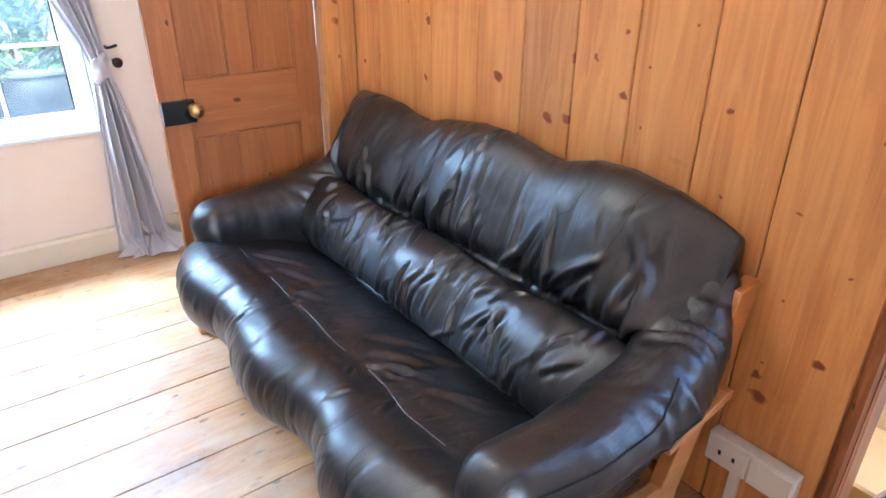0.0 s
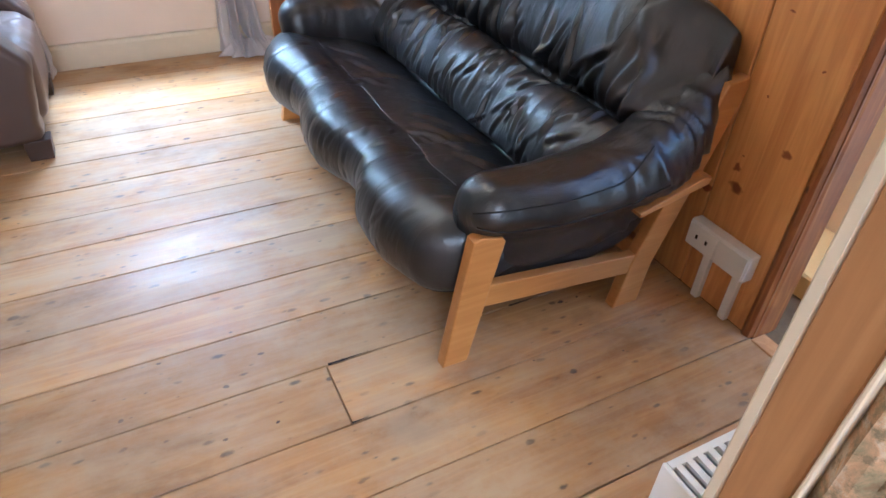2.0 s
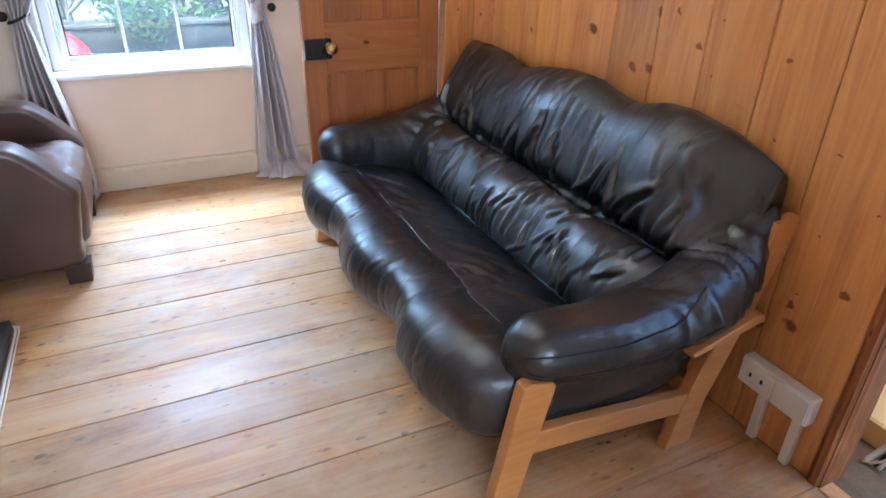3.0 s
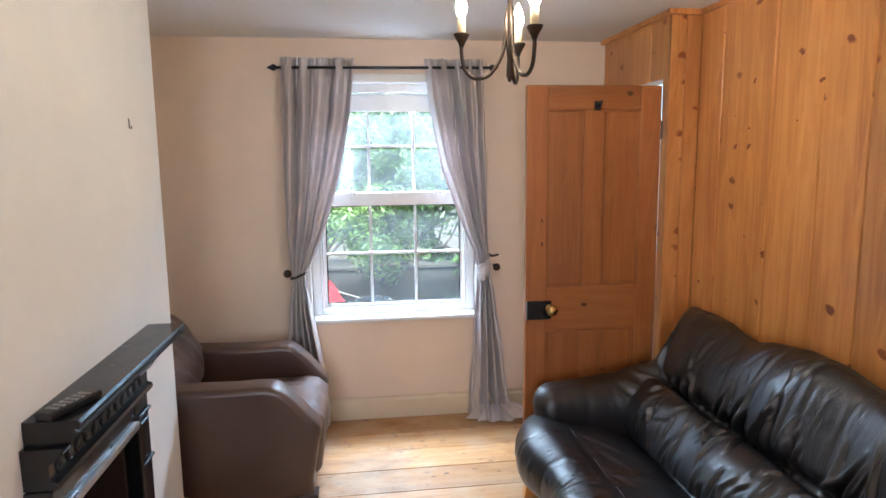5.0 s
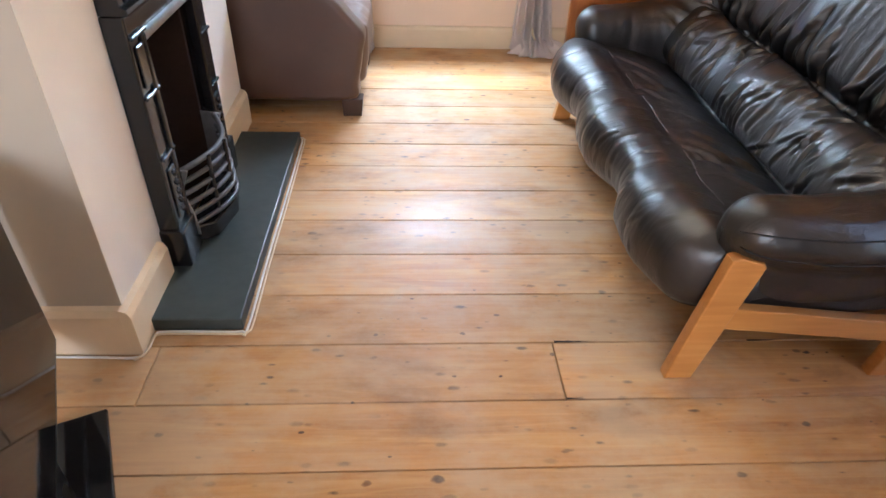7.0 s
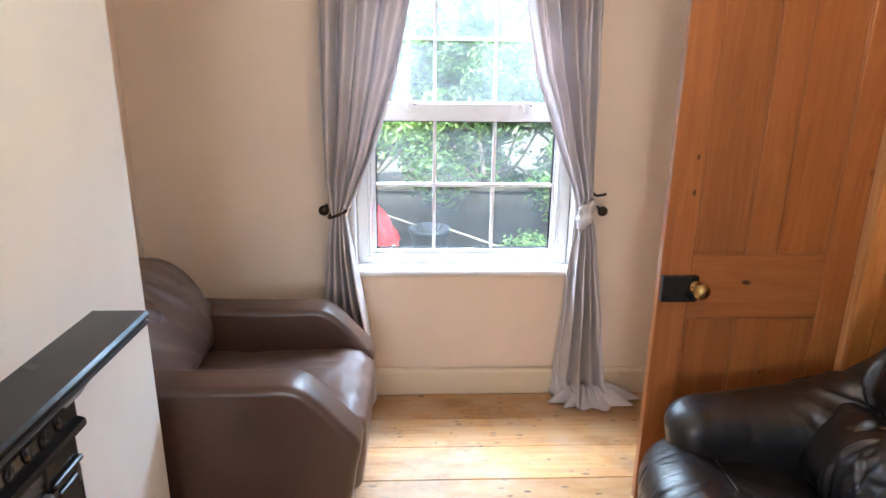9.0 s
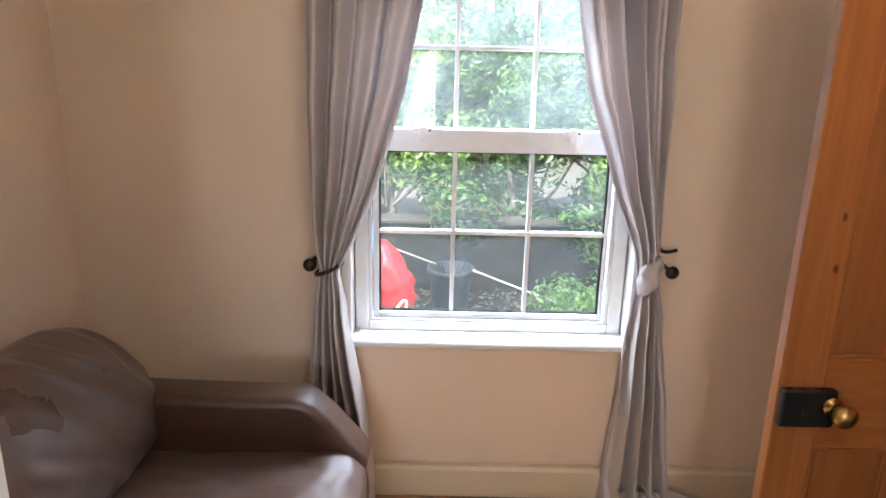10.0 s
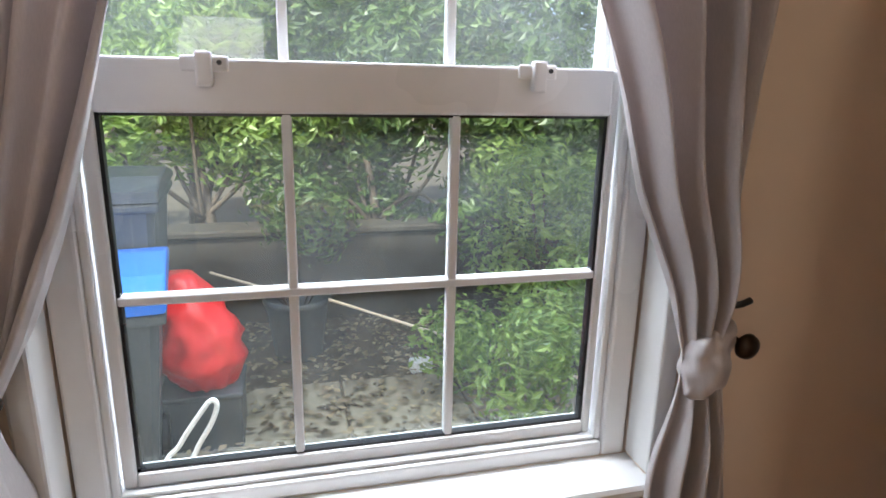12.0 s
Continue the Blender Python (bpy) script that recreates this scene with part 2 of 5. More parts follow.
PLANK = timber("varnished_pine", (0.42, 0.155, 0.038), (0.62, 0.285, 0.078), (0.72, 0.380, 0.125), "z", 0.27, 0.38, knot_dark=(0.24, 0.068, 0.020), coat=0.1, cell=(8.5, 10.5), reach=(0.045, 0.19), wobble=0.40)
PLANK_X = timber("varnished_pine_return", (0.42, 0.155, 0.038), (0.62, 0.285, 0.078), (0.72, 0.380, 0.125), "z", 0.27, 0.38, knot_dark=(0.24, 0.068, 0.020), coat=0.1, cell=(8.5, 10.5), reach=(0.045, 0.19), wobble=0.40, across="x")
DOOR = timber("stained_pine", (0.19, 0.064, 0.016), (0.28, 0.100, 0.026), (0.35, 0.142, 0.042), "z", 0.04, 0.38, coat=0.15, across="x")
DOOR_ACROSS = timber("stained_pine_across", (0.19, 0.064, 0.016), (0.28, 0.100, 0.026), (0.35, 0.142, 0.042), "x", 0.06, 0.38, coat=0.15, across="z")
TRIM = timber("dark_pine_edge", (0.13, 0.035, 0.01), (0.24, 0.075, 0.018), (0.50, 0.22, 0.06), "z", 0.3, 0.45, specks=0.2)
BOARD = timber("worn_floor_pine", (0.34, 0.145, 0.040), (0.50, 0.258, 0.082), (0.60, 0.355, 0.135), "x", 0.10, 0.49, worn=0.5, knot_dark=(0.07, 0.026, 0.010), coat=0.0, specks=0.40)
BEECH = timber("sofa_beech", (0.42, 0.17, 0.035), (0.52, 0.23, 0.055), (0.60, 0.30, 0.09), "x", 0.0, 0.4, coat=0.1)
BLACK_LEATHER = leather("black_leather", (0.008, 0.008, 0.0085), (0.012, 0.012, 0.0135), 0.35, 0.5)
# cushion leather, base lightened to paint in the window's reflected sheen
SHEEN_BROWN = leather("creased_brown_leather", (0.105, 0.064, 0.050), (0.15, 0.096, 0.078), 0.30, 0.14)
BROWN_LEATHER = leather("brown_leather", (0.066, 0.032, 0.020), (0.090, 0.047, 0.032), 0.34, 0.2)
CREAM = plaster("cream_wall", (0.86, 0.705, 0.57))
BREAST = plaster("pale_wall", (0.86, 0.83, 0.78))
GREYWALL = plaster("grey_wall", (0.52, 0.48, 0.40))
CEIL = plaster("ceiling_white", (0.82, 0.80, 0.77), 0.05)
ROUGH_PLASTER, nt_, b_ = mat("stripped_plaster")
v_ = coords(nt_)
n1_, n2_ = noise_tex(nt_, v_, 14.0, 6, 0.7, 0.5), noise_tex(nt_, v_, 45.0, 5, 0.7)
c_ = ramp(nt_, n1_, [(0.30, (0.20, 0.11, 0.05)), (0.42, (0.30, 0.25, 0.14)), (0.52, (0.56, 0.35, 0.19)), (0.62, (0.62, 0.54, 0.40)), (0.70, (0.64, 0.40, 0.21))])
nt_.links.new(mix(nt_, ramp(nt_, n2_, [(0.52, 0.0), (0.62, 0.7)]), c_, (0.17, 0.15, 0.085)), b_.inputs["Base Color"])
b_.inputs["Roughness"].default_value = 0.9
bump(nt_, b_, mix(nt_, 0.5, n1_, n2_), 0.6, 0.008)
SKIRT = plain("cream_gloss", (0.74, 0.63, 0.46), 0.35, grain=20, vary=0.06)
WHITE = plain("white_paint", (0.80, 0.80, 0.79), 0.32, grain=25, vary=0.05, relief=0.08)
UPVC = plain("white_frame", (0.80, 0.80, 0.80), 0.28, grain=18, vary=0.05, relief=0.05)
PLASTIC = plain("white_plastic", (0.78, 0.75, 0.70), 0.35, grain=15, vary=0.05, relief=0.05)
IRON = plain("black_cast_iron", (0.009, 0.009, 0.010), 0.21, 0.0, 60, 0.12, 0.03)
SOOT = plain("soot", (0.030, 0.016, 0.011), 0.9, 0, 40, 0.5, 0.6)
STEEL = plain("worn_steel", (0.42, 0.42, 0.43), 0.35, 0.9, 60, 0.3, 0.3)
GRATE = plain("grey_grate_iron", (0.13, 0.13, 0.135), 0.42, 0.6, 60, 0.3, 0.3)
SLATE = plain("slate", (0.045, 0.058, 0.058), 0.42, 0, 22, 0.35, 0.35)
CURTAIN = cloth("grey_taffeta", (0.74, 0.68, 0.68), 0.24)
BRASS = plain("brass", (0.55, 0.38, 0.14), 0.28, 1.0, 40, 0.2, 0.1)
BLACK = plain("black_lacquer", (0.012, 0.012, 0.013), 0.3, 0, 40, 0.3, 0.2)
BRONZE = plain("dark_bronze", (0.045, 0.030, 0.02), 0.38, 0.7, 60, 0.3, 0.2)
# yellow of the tread holds the stair lobby's warm light
WARM_LIT_TREAD = plain("yellow_tread", (0.68, 0.46, 0.17), 0.5, 0, 20, 0.12, 0.1)
OLD_WOOD = timber("bare_old_wood", (0.34, 0.15, 0.05), (0.50, 0.25, 0.09), (0.60, 0.34, 0.15), "z", 0.05, 0.6)
# cream pushed to yellow: the lobby's warm light is in the colour
WARM_LIT_LOBBY = plaster("lobby_cream", (0.80, 0.64, 0.40))
DARK_FOOT = plain("dark_stained_foot", (0.055, 0.026, 0.015), 0.45, 0, 30, 0.25, 0.2)
SCREEN = plain("screen_black", (0.008, 0.008, 0.009), 0.06, 0, 5, 0.1, 0.0)
SEAM = plain("seam_thread", (0.006, 0.006, 0.006), 0.6, 0, 80, 0.2, 0.2)
SLEEVE = plain("candle_sleeve", (0.75, 0.62, 0.38), 0.5, 0, 30, 0.1, 0.1)
FLAME = glow("lit_bulb", (1.0, 0.80, 0.54), BULB)
GLASS = pane_glass("window_glass", (0.94, 0.98, 0.97), 0.035)
UPPER_GLASS = pane_glass("upper_glass", (0.92, 0.97, 0.96), 0.045)
LEAF = leaf_mat("laurel_leaf", (0.03, 0.065, 0.018), (0.13, 0.21, 0.055))
LEAF_LIGHT = leaf_mat("young_leaf", (0.08, 0.15, 0.03), (0.30, 0.42, 0.12))
BARK = plain("bark", (0.09, 0.07, 0.05), 0.9, 0, 60, 0.4, 0.8)
EARTH = plain("garden_earth", (0.10, 0.085, 0.06), 0.95, 0, 35, 0.5, 0.9)
PAVING = plain("paving", (0.30, 0.27, 0.20), 0.85, 0, 30, 0.25, 0.6)
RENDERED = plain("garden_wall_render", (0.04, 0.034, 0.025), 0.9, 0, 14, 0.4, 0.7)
RED_BAG = plain("red_bag", (0.75, 0.03, 0.03), 0.35, 0, 20, 0.15, 0.2)
BLUE_BIN = plain("blue_plastic", (0.03, 0.16, 0.62), 0.4, 0, 20, 0.1, 0.1)
GREY_BIN = plain("grey_plastic", (0.07, 0.08, 0.09), 0.45, 0, 20, 0.2, 0.15)
CARPET = plain("brown_carpet", (0.17, 0.11, 0.05), 0.95, 0, 160, 0.35, 0.9)
BRICK = plain("far_brick", (0.55, 0.42, 0.34), 0.9, 0, 8, 0.25, 0.5)
ROOF = plain("far_slate", (0.12, 0.12, 0.14), 0.8, 0, 8, 0.25, 0.5)


# ---- mesh helpers ----
def part(name, bm, material, parent=None, label="", smooth=False):
    me = bpy.data.meshes.new(name)
    bm.to_mesh(me)
    bm.free()
    if smooth:
        me.polygons.foreach_set("use_smooth", [True] * len(me.polygons))
    me.materials.append(material)
    ob = new(name, me)
    if parent:
        ob.parent = parent
    if label:
        tagged(ob, label)
    return ob


def thing(name, at, label, category, group="", kind=""):
    ob = new(name)
    ob.location = at
    ob.empty_display_size = 0.05
    return tagged(ob, label, category, group, kind)


def adopt(parent):
    """Parts are modelled in world metres: undo the parent's place."""
    bpy.context.view_layer.update()
    for o in parent.children:
        o.matrix_parent_inverse = parent.matrix_world.inverted()


def box(bm, lo, hi, bevel=0.0, seg=1):
    geo = bmesh.ops.create_cube(bm, size=1)
    vs = geo["verts"]
    for v in vs:
        v.co = Vector([lo[k] + (v.co[k] + 0.5) * (hi[k] - lo[k]) for k in range(3)])
    if bevel:
        es = list({e for v in vs for e in v.link_edges})
        bmesh.ops.bevel(bm, geom=es, offset=bevel, segments=seg, profile=0.5, affect="EDGES")
    return bm


def boxes(*spans, bevel=0.0, seg=1):
    bm = bmesh.new()
    for lo, hi in spans:
        box(bm, lo, hi, bevel, seg)
    return bm


def prism(outline, axis, a, b, bevel=0.0, seg=2):
    """An outline in the plane across one axis, drawn from a to b along that axis."""
    bm = bmesh.new()

    def at(p, q):
        return {"x": (q, p[0], p[1]), "y": (p[0], q, p[1]), "z": (p[0], p[1], q)}[axis]

    lo = [bm.verts.new(at(p, a)) for p in outline]
    hi = [bm.verts.new(at(p, b)) for p in outline]
    bm.faces.new(lo)
    bm.faces.new(hi[::-1])
    n = len(outline)
    for k in range(n):
        bm.faces.new((lo[k], hi[k], hi[(k + 1) % n], lo[(k + 1) % n]))
    bmesh.ops.recalc_face_normals(bm, faces=bm.faces)
    if bevel:
        rim = [e for e in bm.edges if (e.verts[0] in lo and e.verts[1] in lo) or (e.verts[0] in hi and e.verts[1] in hi)]
        bmesh.ops.bevel(bm, geom=rim, offset=bevel, segments=seg, profile=0.5, affect="EDGES")
    return bm


def tube(path, radius, sides=8, bm=None, closed=False):
    """A round bar along a path; radius may be a list, one for each point."""
    bm = bm or bmesh.new()
    pts = [Vector(p) for p in path]
    rs = radius if isinstance(radius, (list, tuple)) else [radius] * len(pts)
    rings = []
    side = None
    for k, p in enumerate(pts):
        d = (pts[min(k + 1, len(pts) - 1)] - pts[max(k - 1, 0)]).normalized()
        if side is None:
            side = d.orthogonal().normalized()
        side = (side - d * side.dot(d)).normalized()
        up = d.cross(side)
        rings.append([bm.verts.new(p + (side * math.cos(a) + up * math.sin(a)) * rs[k])
                      for a in (2 * math.pi * j / sides for j in range(sides))])
    for r, q in zip(rings, rings[1:]):
        for j in range(sides):
            bm.faces.new((r[j], r[(j + 1) % sides], q[(j + 1) % sides], q[j]))
    if not closed:
        bm.faces.new(rings[0][::-1])
        bm.faces.new(rings[-1])
    bmesh.ops.recalc_face_normals(bm, faces=bm.faces)
    return bm


def lathe(profile, centre, sides=20, bm=None):
    """Turned work: (radius, height) pairs round an upright axis."""
    bm = bm or bmesh.new()
    rings = []
    for r, z in profile:
        rings.append([bm.verts.new((centre[0] + r * math.cos(a), centre[1] + r * math.sin(a), centre[2] + z))
                      for a in (2 * math.pi * j / sides for j in range(sides))])
    for r, q in zip(rings, rings[1:]):
        for j in range(sides):
            bm.faces.new((r[j], r[(j + 1) % sides], q[(j + 1) % sides], q[j]))
    bm.faces.new(rings[0][::-1])
    bm.faces.new(rings[-1])
    bmesh.ops.recalc_face_normals(bm, faces=bm.faces)
    return bm


def spline(points, n, closed=False):
    """n points along a Catmull-Rom curve."""
    pts = [Vector(p) for p in points]
    m = len(pts) if closed else len(pts) - 1
    out = []
    for k in range(n):
        t = k / (n if closed else n - 1) * m
        i = min(int(t), m - 1)
        f = t - i
        g = (lambda j: pts[j % len(pts)]) if closed else (lambda j: pts[max(0, min(len(pts) - 1, j))])
        a, b, c, d = g(i - 1), g(i), g(i + 1), g(i + 2)
        out.append(0.5 * (2 * b + (c - a) * f + (2 * a - 5 * b + 4 * c - d) * f * f + (3 * b - a - 3 * c + d) * f ** 3))
    return out


def grid(rows, wrap=False, caps=False):
    """A skin over rows of points."""
    bm = bmesh.new()
    vs = [[bm.verts.new(p) for p in r] for r in rows]
    n = len(vs[0])
    for r, q in zip(vs, vs[1:]):
        for j in range(n if wrap else n - 1):
            bm.faces.new((r[j], r[(j + 1) % n], q[(j + 1) % n], q[j]))
    if caps:
        bm.faces.new(vs[0][::-1])
        bm.faces.new(vs[-1])
    bmesh.ops.recalc_face_normals(bm, faces=bm.faces)
    return bm


def lerp(table, x):
    """Straight interpolation in a table of (x, value), x rising."""
    return float(np.interp(x, [a for a, _ in table], [b for _, b in table]))


# ---- structure ----
CEILING = 2.34
WEST, SOUTH = -2.98, -6.7
part("wall_north", boxes(((WEST, 0, -0.3), (-1.995, 0.28, CEILING)), ((-0.96, 0, -0.3), (0.12, 0.28, CEILING)),
                         ((-1.995, 0, -0.3), (-0.96, 0.28, 0.63)), ((-1.995, 0, 2.11), (-0.96, 0.28, CEILING)),
                         ((0.72, 0, -0.3), (0.95, 0.28, CEILING)), ((0.12, 0, -0.3), (0.72, 0.28, 0.15)), ((0.12, 0, 2.25), (0.72, 0.28, CEILING))), CREAM)
# added out of view: keeps the sun off the near garden, height set for that
part("wall_upper", boxes(((-6, 0.0, 2.5), (5, 0.28, 4.6))), BRICK)
part("wall_west", boxes(((WEST - 0.2, SOUTH, 0), (WEST, 0, CEILING))), CREAM)
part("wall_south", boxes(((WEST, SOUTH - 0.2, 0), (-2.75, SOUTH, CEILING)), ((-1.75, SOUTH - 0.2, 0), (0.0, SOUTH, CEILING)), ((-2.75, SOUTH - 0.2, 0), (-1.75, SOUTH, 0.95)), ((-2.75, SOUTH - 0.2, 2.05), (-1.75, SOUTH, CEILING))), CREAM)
part("wall_east_rear", boxes(((0.0, SOUTH, 0), (0.12, -3.69, CEILING))), CREAM)
part("wall_cross", boxes(((-0.962, -3.86, 0), (0.0, -3.69, CEILING))), CREAM)
part("chimney_breast", prism([(-2.706, 0), (-2.275, 0), (-2.275, 0.79), (-1.80, 0.79), (-1.80, 0), (-1.15, 0), (-1.15, CEILING), (-2.706, CEILING)], "x", -2.80, -2.49), BREAST)
part("chimney_back", boxes(((WEST, -2.706, 0), (-2.80, -1.15, CEILING))), BREAST)
# thin sheet over the near side, greyer and darker than the breast
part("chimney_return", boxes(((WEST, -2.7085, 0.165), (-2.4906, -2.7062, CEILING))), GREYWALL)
part("ceiling", prism([(WEST - 0.2, SOUTH - 0.2), (0.12, SOUTH - 0.2), (0.12, -2.2), (1.3, -2.2), (1.3, 0.28), (WEST - 0.2, 0.28)], "z", CEILING, CEILING + 0.15), CEIL)
wall_lobby = part("wall_lobby", boxes(((0.95, -3.9, 0), (1.05, 0, CEILING)), ((0.1, -0.86, 0), (0.95, -0.80, CEILING))), WHITE)
part("wall_stair", boxes(((0.62, -3.36, 0.0), (0.95, -2.2, CEILING))), WARM_LIT_LOBBY)

# skirting
part("baseboard_north", prism([(-0.004, 0.0), (-0.03, 0.0), (-0.03, 0.115), (-0.022, 0.13), (-0.004, 0.135)], "x", WEST, -0.13), SKIRT)
sk = [(-2.492, 0.0), (-2.462, 0.0), (-2.462, 0.145), (-2.472, 0.165), (-2.492, 0.172)]
part("baseboard_chimney", prism(sk, "y", -2.7345, -2.40), SKIRT)
part("baseboard_chimney", prism(sk, "y", -1.675, -1.15), SKIRT)
part("baseboard_return", prism([(-2.704, 0.0), (-2.734, 0.0), (-2.734, 0.145), (-2.724, 0.165), (-2.704, 0.172)], "x", WEST, -2.4925), SKIRT)

# lobby casing round the doorway: framing that the boards are nailed to
part("wall_casing", boxes(((-0.135, -0.845, 2.02), (-0.05, -0.004, CEILING)), ((-0.135, -0.845, 0), (-0.02, -0.80, 2.02)), ((-0.135, -0.06, 0), (-0.05, -0.004, 2.02))), PLANK)
part("trim_ceiling", boxes(((-0.022, -3.146, 2.315), (-0.002, -0.876, CEILING - 0.002))), PLANK)
part("trim_casing", boxes(((-0.185, -0.90, 2.315), (-0.163, -0.03, CEILING - 0.002)), ((-0.163, -0.90, 2.315), (-0.022, -0.878, CEILING - 0.002))), PLANK)
part("trim_corner", boxes(((-0.15, -0.032, 0.135), (-0.12, -0.004, 2.31)), bevel=0.004), WHITE)

# the stripped jamb of the wide opening
part("trim_jamb", boxes(((-0.976, -3.702, 0), (-0.964, -3.684, CEILING)), bevel=0.003), SKIRT)
part("trim_jamb", boxes(((-0.978, -3.775, 0), (-0.964, -3.703, CEILING)), bevel=0.003), OLD_WOOD)
part("trim_jamb", boxes(((-0.984, -3.783, 0), (-0.964, -3.776, CEILING)), bevel=0.002), SKIRT)
rows = []
for j in range(60):
    z = CEILING * j / 59
    rows.append([(-0.964 - 0.012 * noise.noise(Vector((k * 0.8, z * 9, 3))) - 0.014 * (0 < k < 5), -3.783 - 0.016 * k, z) for k in range(6)])
part("wall_jamb", grid(rows), ROUGH_PLASTER)

# timber wall
wall_east = tagged(part("wall_east", boxes(((0.016, -3.146, 0), (0.10, -0.80, CEILING))), PLANK), "knotty varnished pine plank partition wall", "wall", kind="structure")
EDGES = [-0.878, -1.075, -1.444, -1.728, -1.955, -2.175, -2.387, -2.608, -2.831, -3.108]


def plank(parent, y0, y1, x, z0, z1, depth=0.018):
    """A vertical board with chamfered long edges, its face towards the room."""
    ch = 0.0035
    bm = bmesh.new()
    sec = [(x + depth, y0), (x + ch, y0), (x, y0 - ch), (x, y1 + ch), (x + ch, y1), (x + depth, y1)]
    lo = [bm.verts.new((a, b, z0)) for a, b in sec]
    hi = [bm.verts.new((a, b, z1)) for a, b in sec]
    for k in range(6):
        bm.faces.new((lo[k], lo[(k + 1) % 6], hi[(k + 1) % 6], hi[k]))
    bm.faces.new(lo[::-1])
    bm.faces.new(hi)
    bmesh.ops.recalc_face_normals(bm, faces=bm.faces)
    return part("plank", bm, PLANK, parent)


# floor
floor = tagged(part("floor", boxes(((WEST, SOUTH, -0.06), (0.05, 0, -0.024))), SOOT), "old wide pine floorboards, worn grey in the middle", "floor", kind="structure")

# stair lobby beyond the partition
part("floor_stair", boxes(((0.05, -3.69, -0.06), (0.95, -2.2, -0.004))), CARPET)
tagged(part("stair_tread", boxes(((0.30, -3.30, -0.004), (0.62, -2.6, 0.09)), bevel=0.008), WARM_LIT_TREAD), "low stair tread, warm light painted in as yellow", "stair tread", kind="structure")
tagged(part("stair_tread", boxes(((0.62, -3.69, -0.004), (0.95, -3.36, 0.17)), bevel=0.008), SKIRT), "cream painted stair tread", "stair tread", kind="structure")
part("threshold", boxes(((-0.012, -3.69, -0.003), (0.05, -3.15, 0.006)), bevel=0.003), OLD_WOOD)
part("trim_plank_edge", prism([(-0.010, -3.111), (-0.014, -3.122), (-0.010, -3.138), (0.02, -3.150), (0.10, -3.150), (0.10, -3.1465), (0.004, -3.1465), (0.004, -3.111)], "z", 0, 2.31), TRIM)


# ---- window ----
def window():
    w = tagged(new("window_1"), "white-framed sash window with small panes, closed", "window", kind="structure")
    L, R = -1.99, -0.965
    f = 0.052
    frame_bm = boxes(((L, 0.075, 0.66), (L + f, 0.20, 2.105)), ((R - f, 0.075, 0.66), (R, 0.20, 2.105)),
                     ((L + f, 0.075, 2.04), (R - f, 0.20, 2.105)), ((L + f, 0.075, 0.66), (R - f, 0.20, 0.694)), bevel=0.006, seg=2)
    part("window_frame", frame_bm, UPVC, w)
    bead = boxes(((L + f, 0.085, 0.694), (L + f + 0.014, 0.102, 2.04)), ((R - f - 0.014, 0.085, 0.694), (R - f, 0.102, 2.04)),
                 ((L + f + 0.014, 0.085, 0.694), (R - f - 0.014, 0.102, 0.703)), bevel=0.004, seg=2)
    part("window_bead", bead, UPVC, w)
    part("window_lining", boxes(((-2.032, -0.014, 0.665), (-1.991, 0.074, 2.14)), ((-0.964, -0.014, 0.665), (-0.925, 0.074, 2.14)),
                                ((-1.991, -0.014, 2.09), (-0.964, 0.074, 2.14)), bevel=0.006, seg=2), WHITE, w)
    part("window_sill", prism([(0.074, 0.632), (-0.030, 0.632), (-0.036, 0.640), (-0.036, 0.652), (-0.030, 0.659), (0.074, 0.662)], "x", -2.03, -0.93), WHITE, w)
    gl, gr = -1.90, -1.049
    low = part("sash", boxes(((L + f + 0.015, 0.104, 0.70), (gl, 0.145, 1.43)), ((gr, 0.104, 0.70), (R - f - 0.015, 0.145, 1.43)),
                             ((gl, 0.104, 0.70), (gr, 0.145, 0.728)), ((gl, 0.100, 1.348), (gr, 0.145, 1.43)), bevel=0.005, seg=2), UPVC, w, "lower sash")
    part("gasket", boxes(((gl, 0.112, 0.728), (gl + 0.006, 0.13, 1.348)), ((gr - 0.006, 0.112, 0.728), (gr, 0.13, 1.348)),
                         ((gl, 0.112, 0.728), (gr, 0.13, 0.733)), ((gl, 0.112, 1.343), (gr, 0.13, 1.348))), BLACK, low)
    up = part("sash", boxes(((L + f + 0.015, 0.150, 1.40), (gl, 0.19, 2.035)), ((gr, 0.150, 1.40), (R - f - 0.015, 0.19, 2.035)),
                            ((gl, 0.150, 1.93), (gr, 0.19, 2.035)), ((gl, 0.150, 1.37), (gr, 0.19, 1.43)), bevel=0.005, seg=2), UPVC, w, "upper sash")
    for sash, y, z0, z1, zb in ((low, 0.122, 0.728, 1.348, 1.045), (up, 0.168, 1.43, 1.93, 1.715)):
        for x in (-1.62, -1.336):
            part("glazing_bar", boxes(((x - 0.0085, y - 0.011, z0), (x + 0.0085, y + 0.011, z1)), bevel=0.003), UPVC, sash)
        part("glazing_bar", boxes(((gl, y - 0.0125, zb - 0.0085), (gr, y + 0.0125, zb + 0.0085)), bevel=0.003), UPVC, sash)
        xs = [gl, -1.62, -1.336, gr]
        for a, b in zip(xs, xs[1:]):
            for c, d in ((z0, zb), (zb, z1)):
                pane = part("pane", boxes(((a, y - 0.002, c), (b, y + 0.002, d))), GLASS if y < 0.15 else UPPER_GLASS, sash)
                pane.visible_shadow = False
    for x in (-1.737, -1.198):
        c = part("catch", boxes(((x - 0.035, 0.092, 1.410), (x + 0.035, 0.101, 1.434)), ((x - 0.012, 0.078, 1.388), (x + 0.012, 0.100, 1.44)), bevel=0.004, seg=2), UPVC, low)
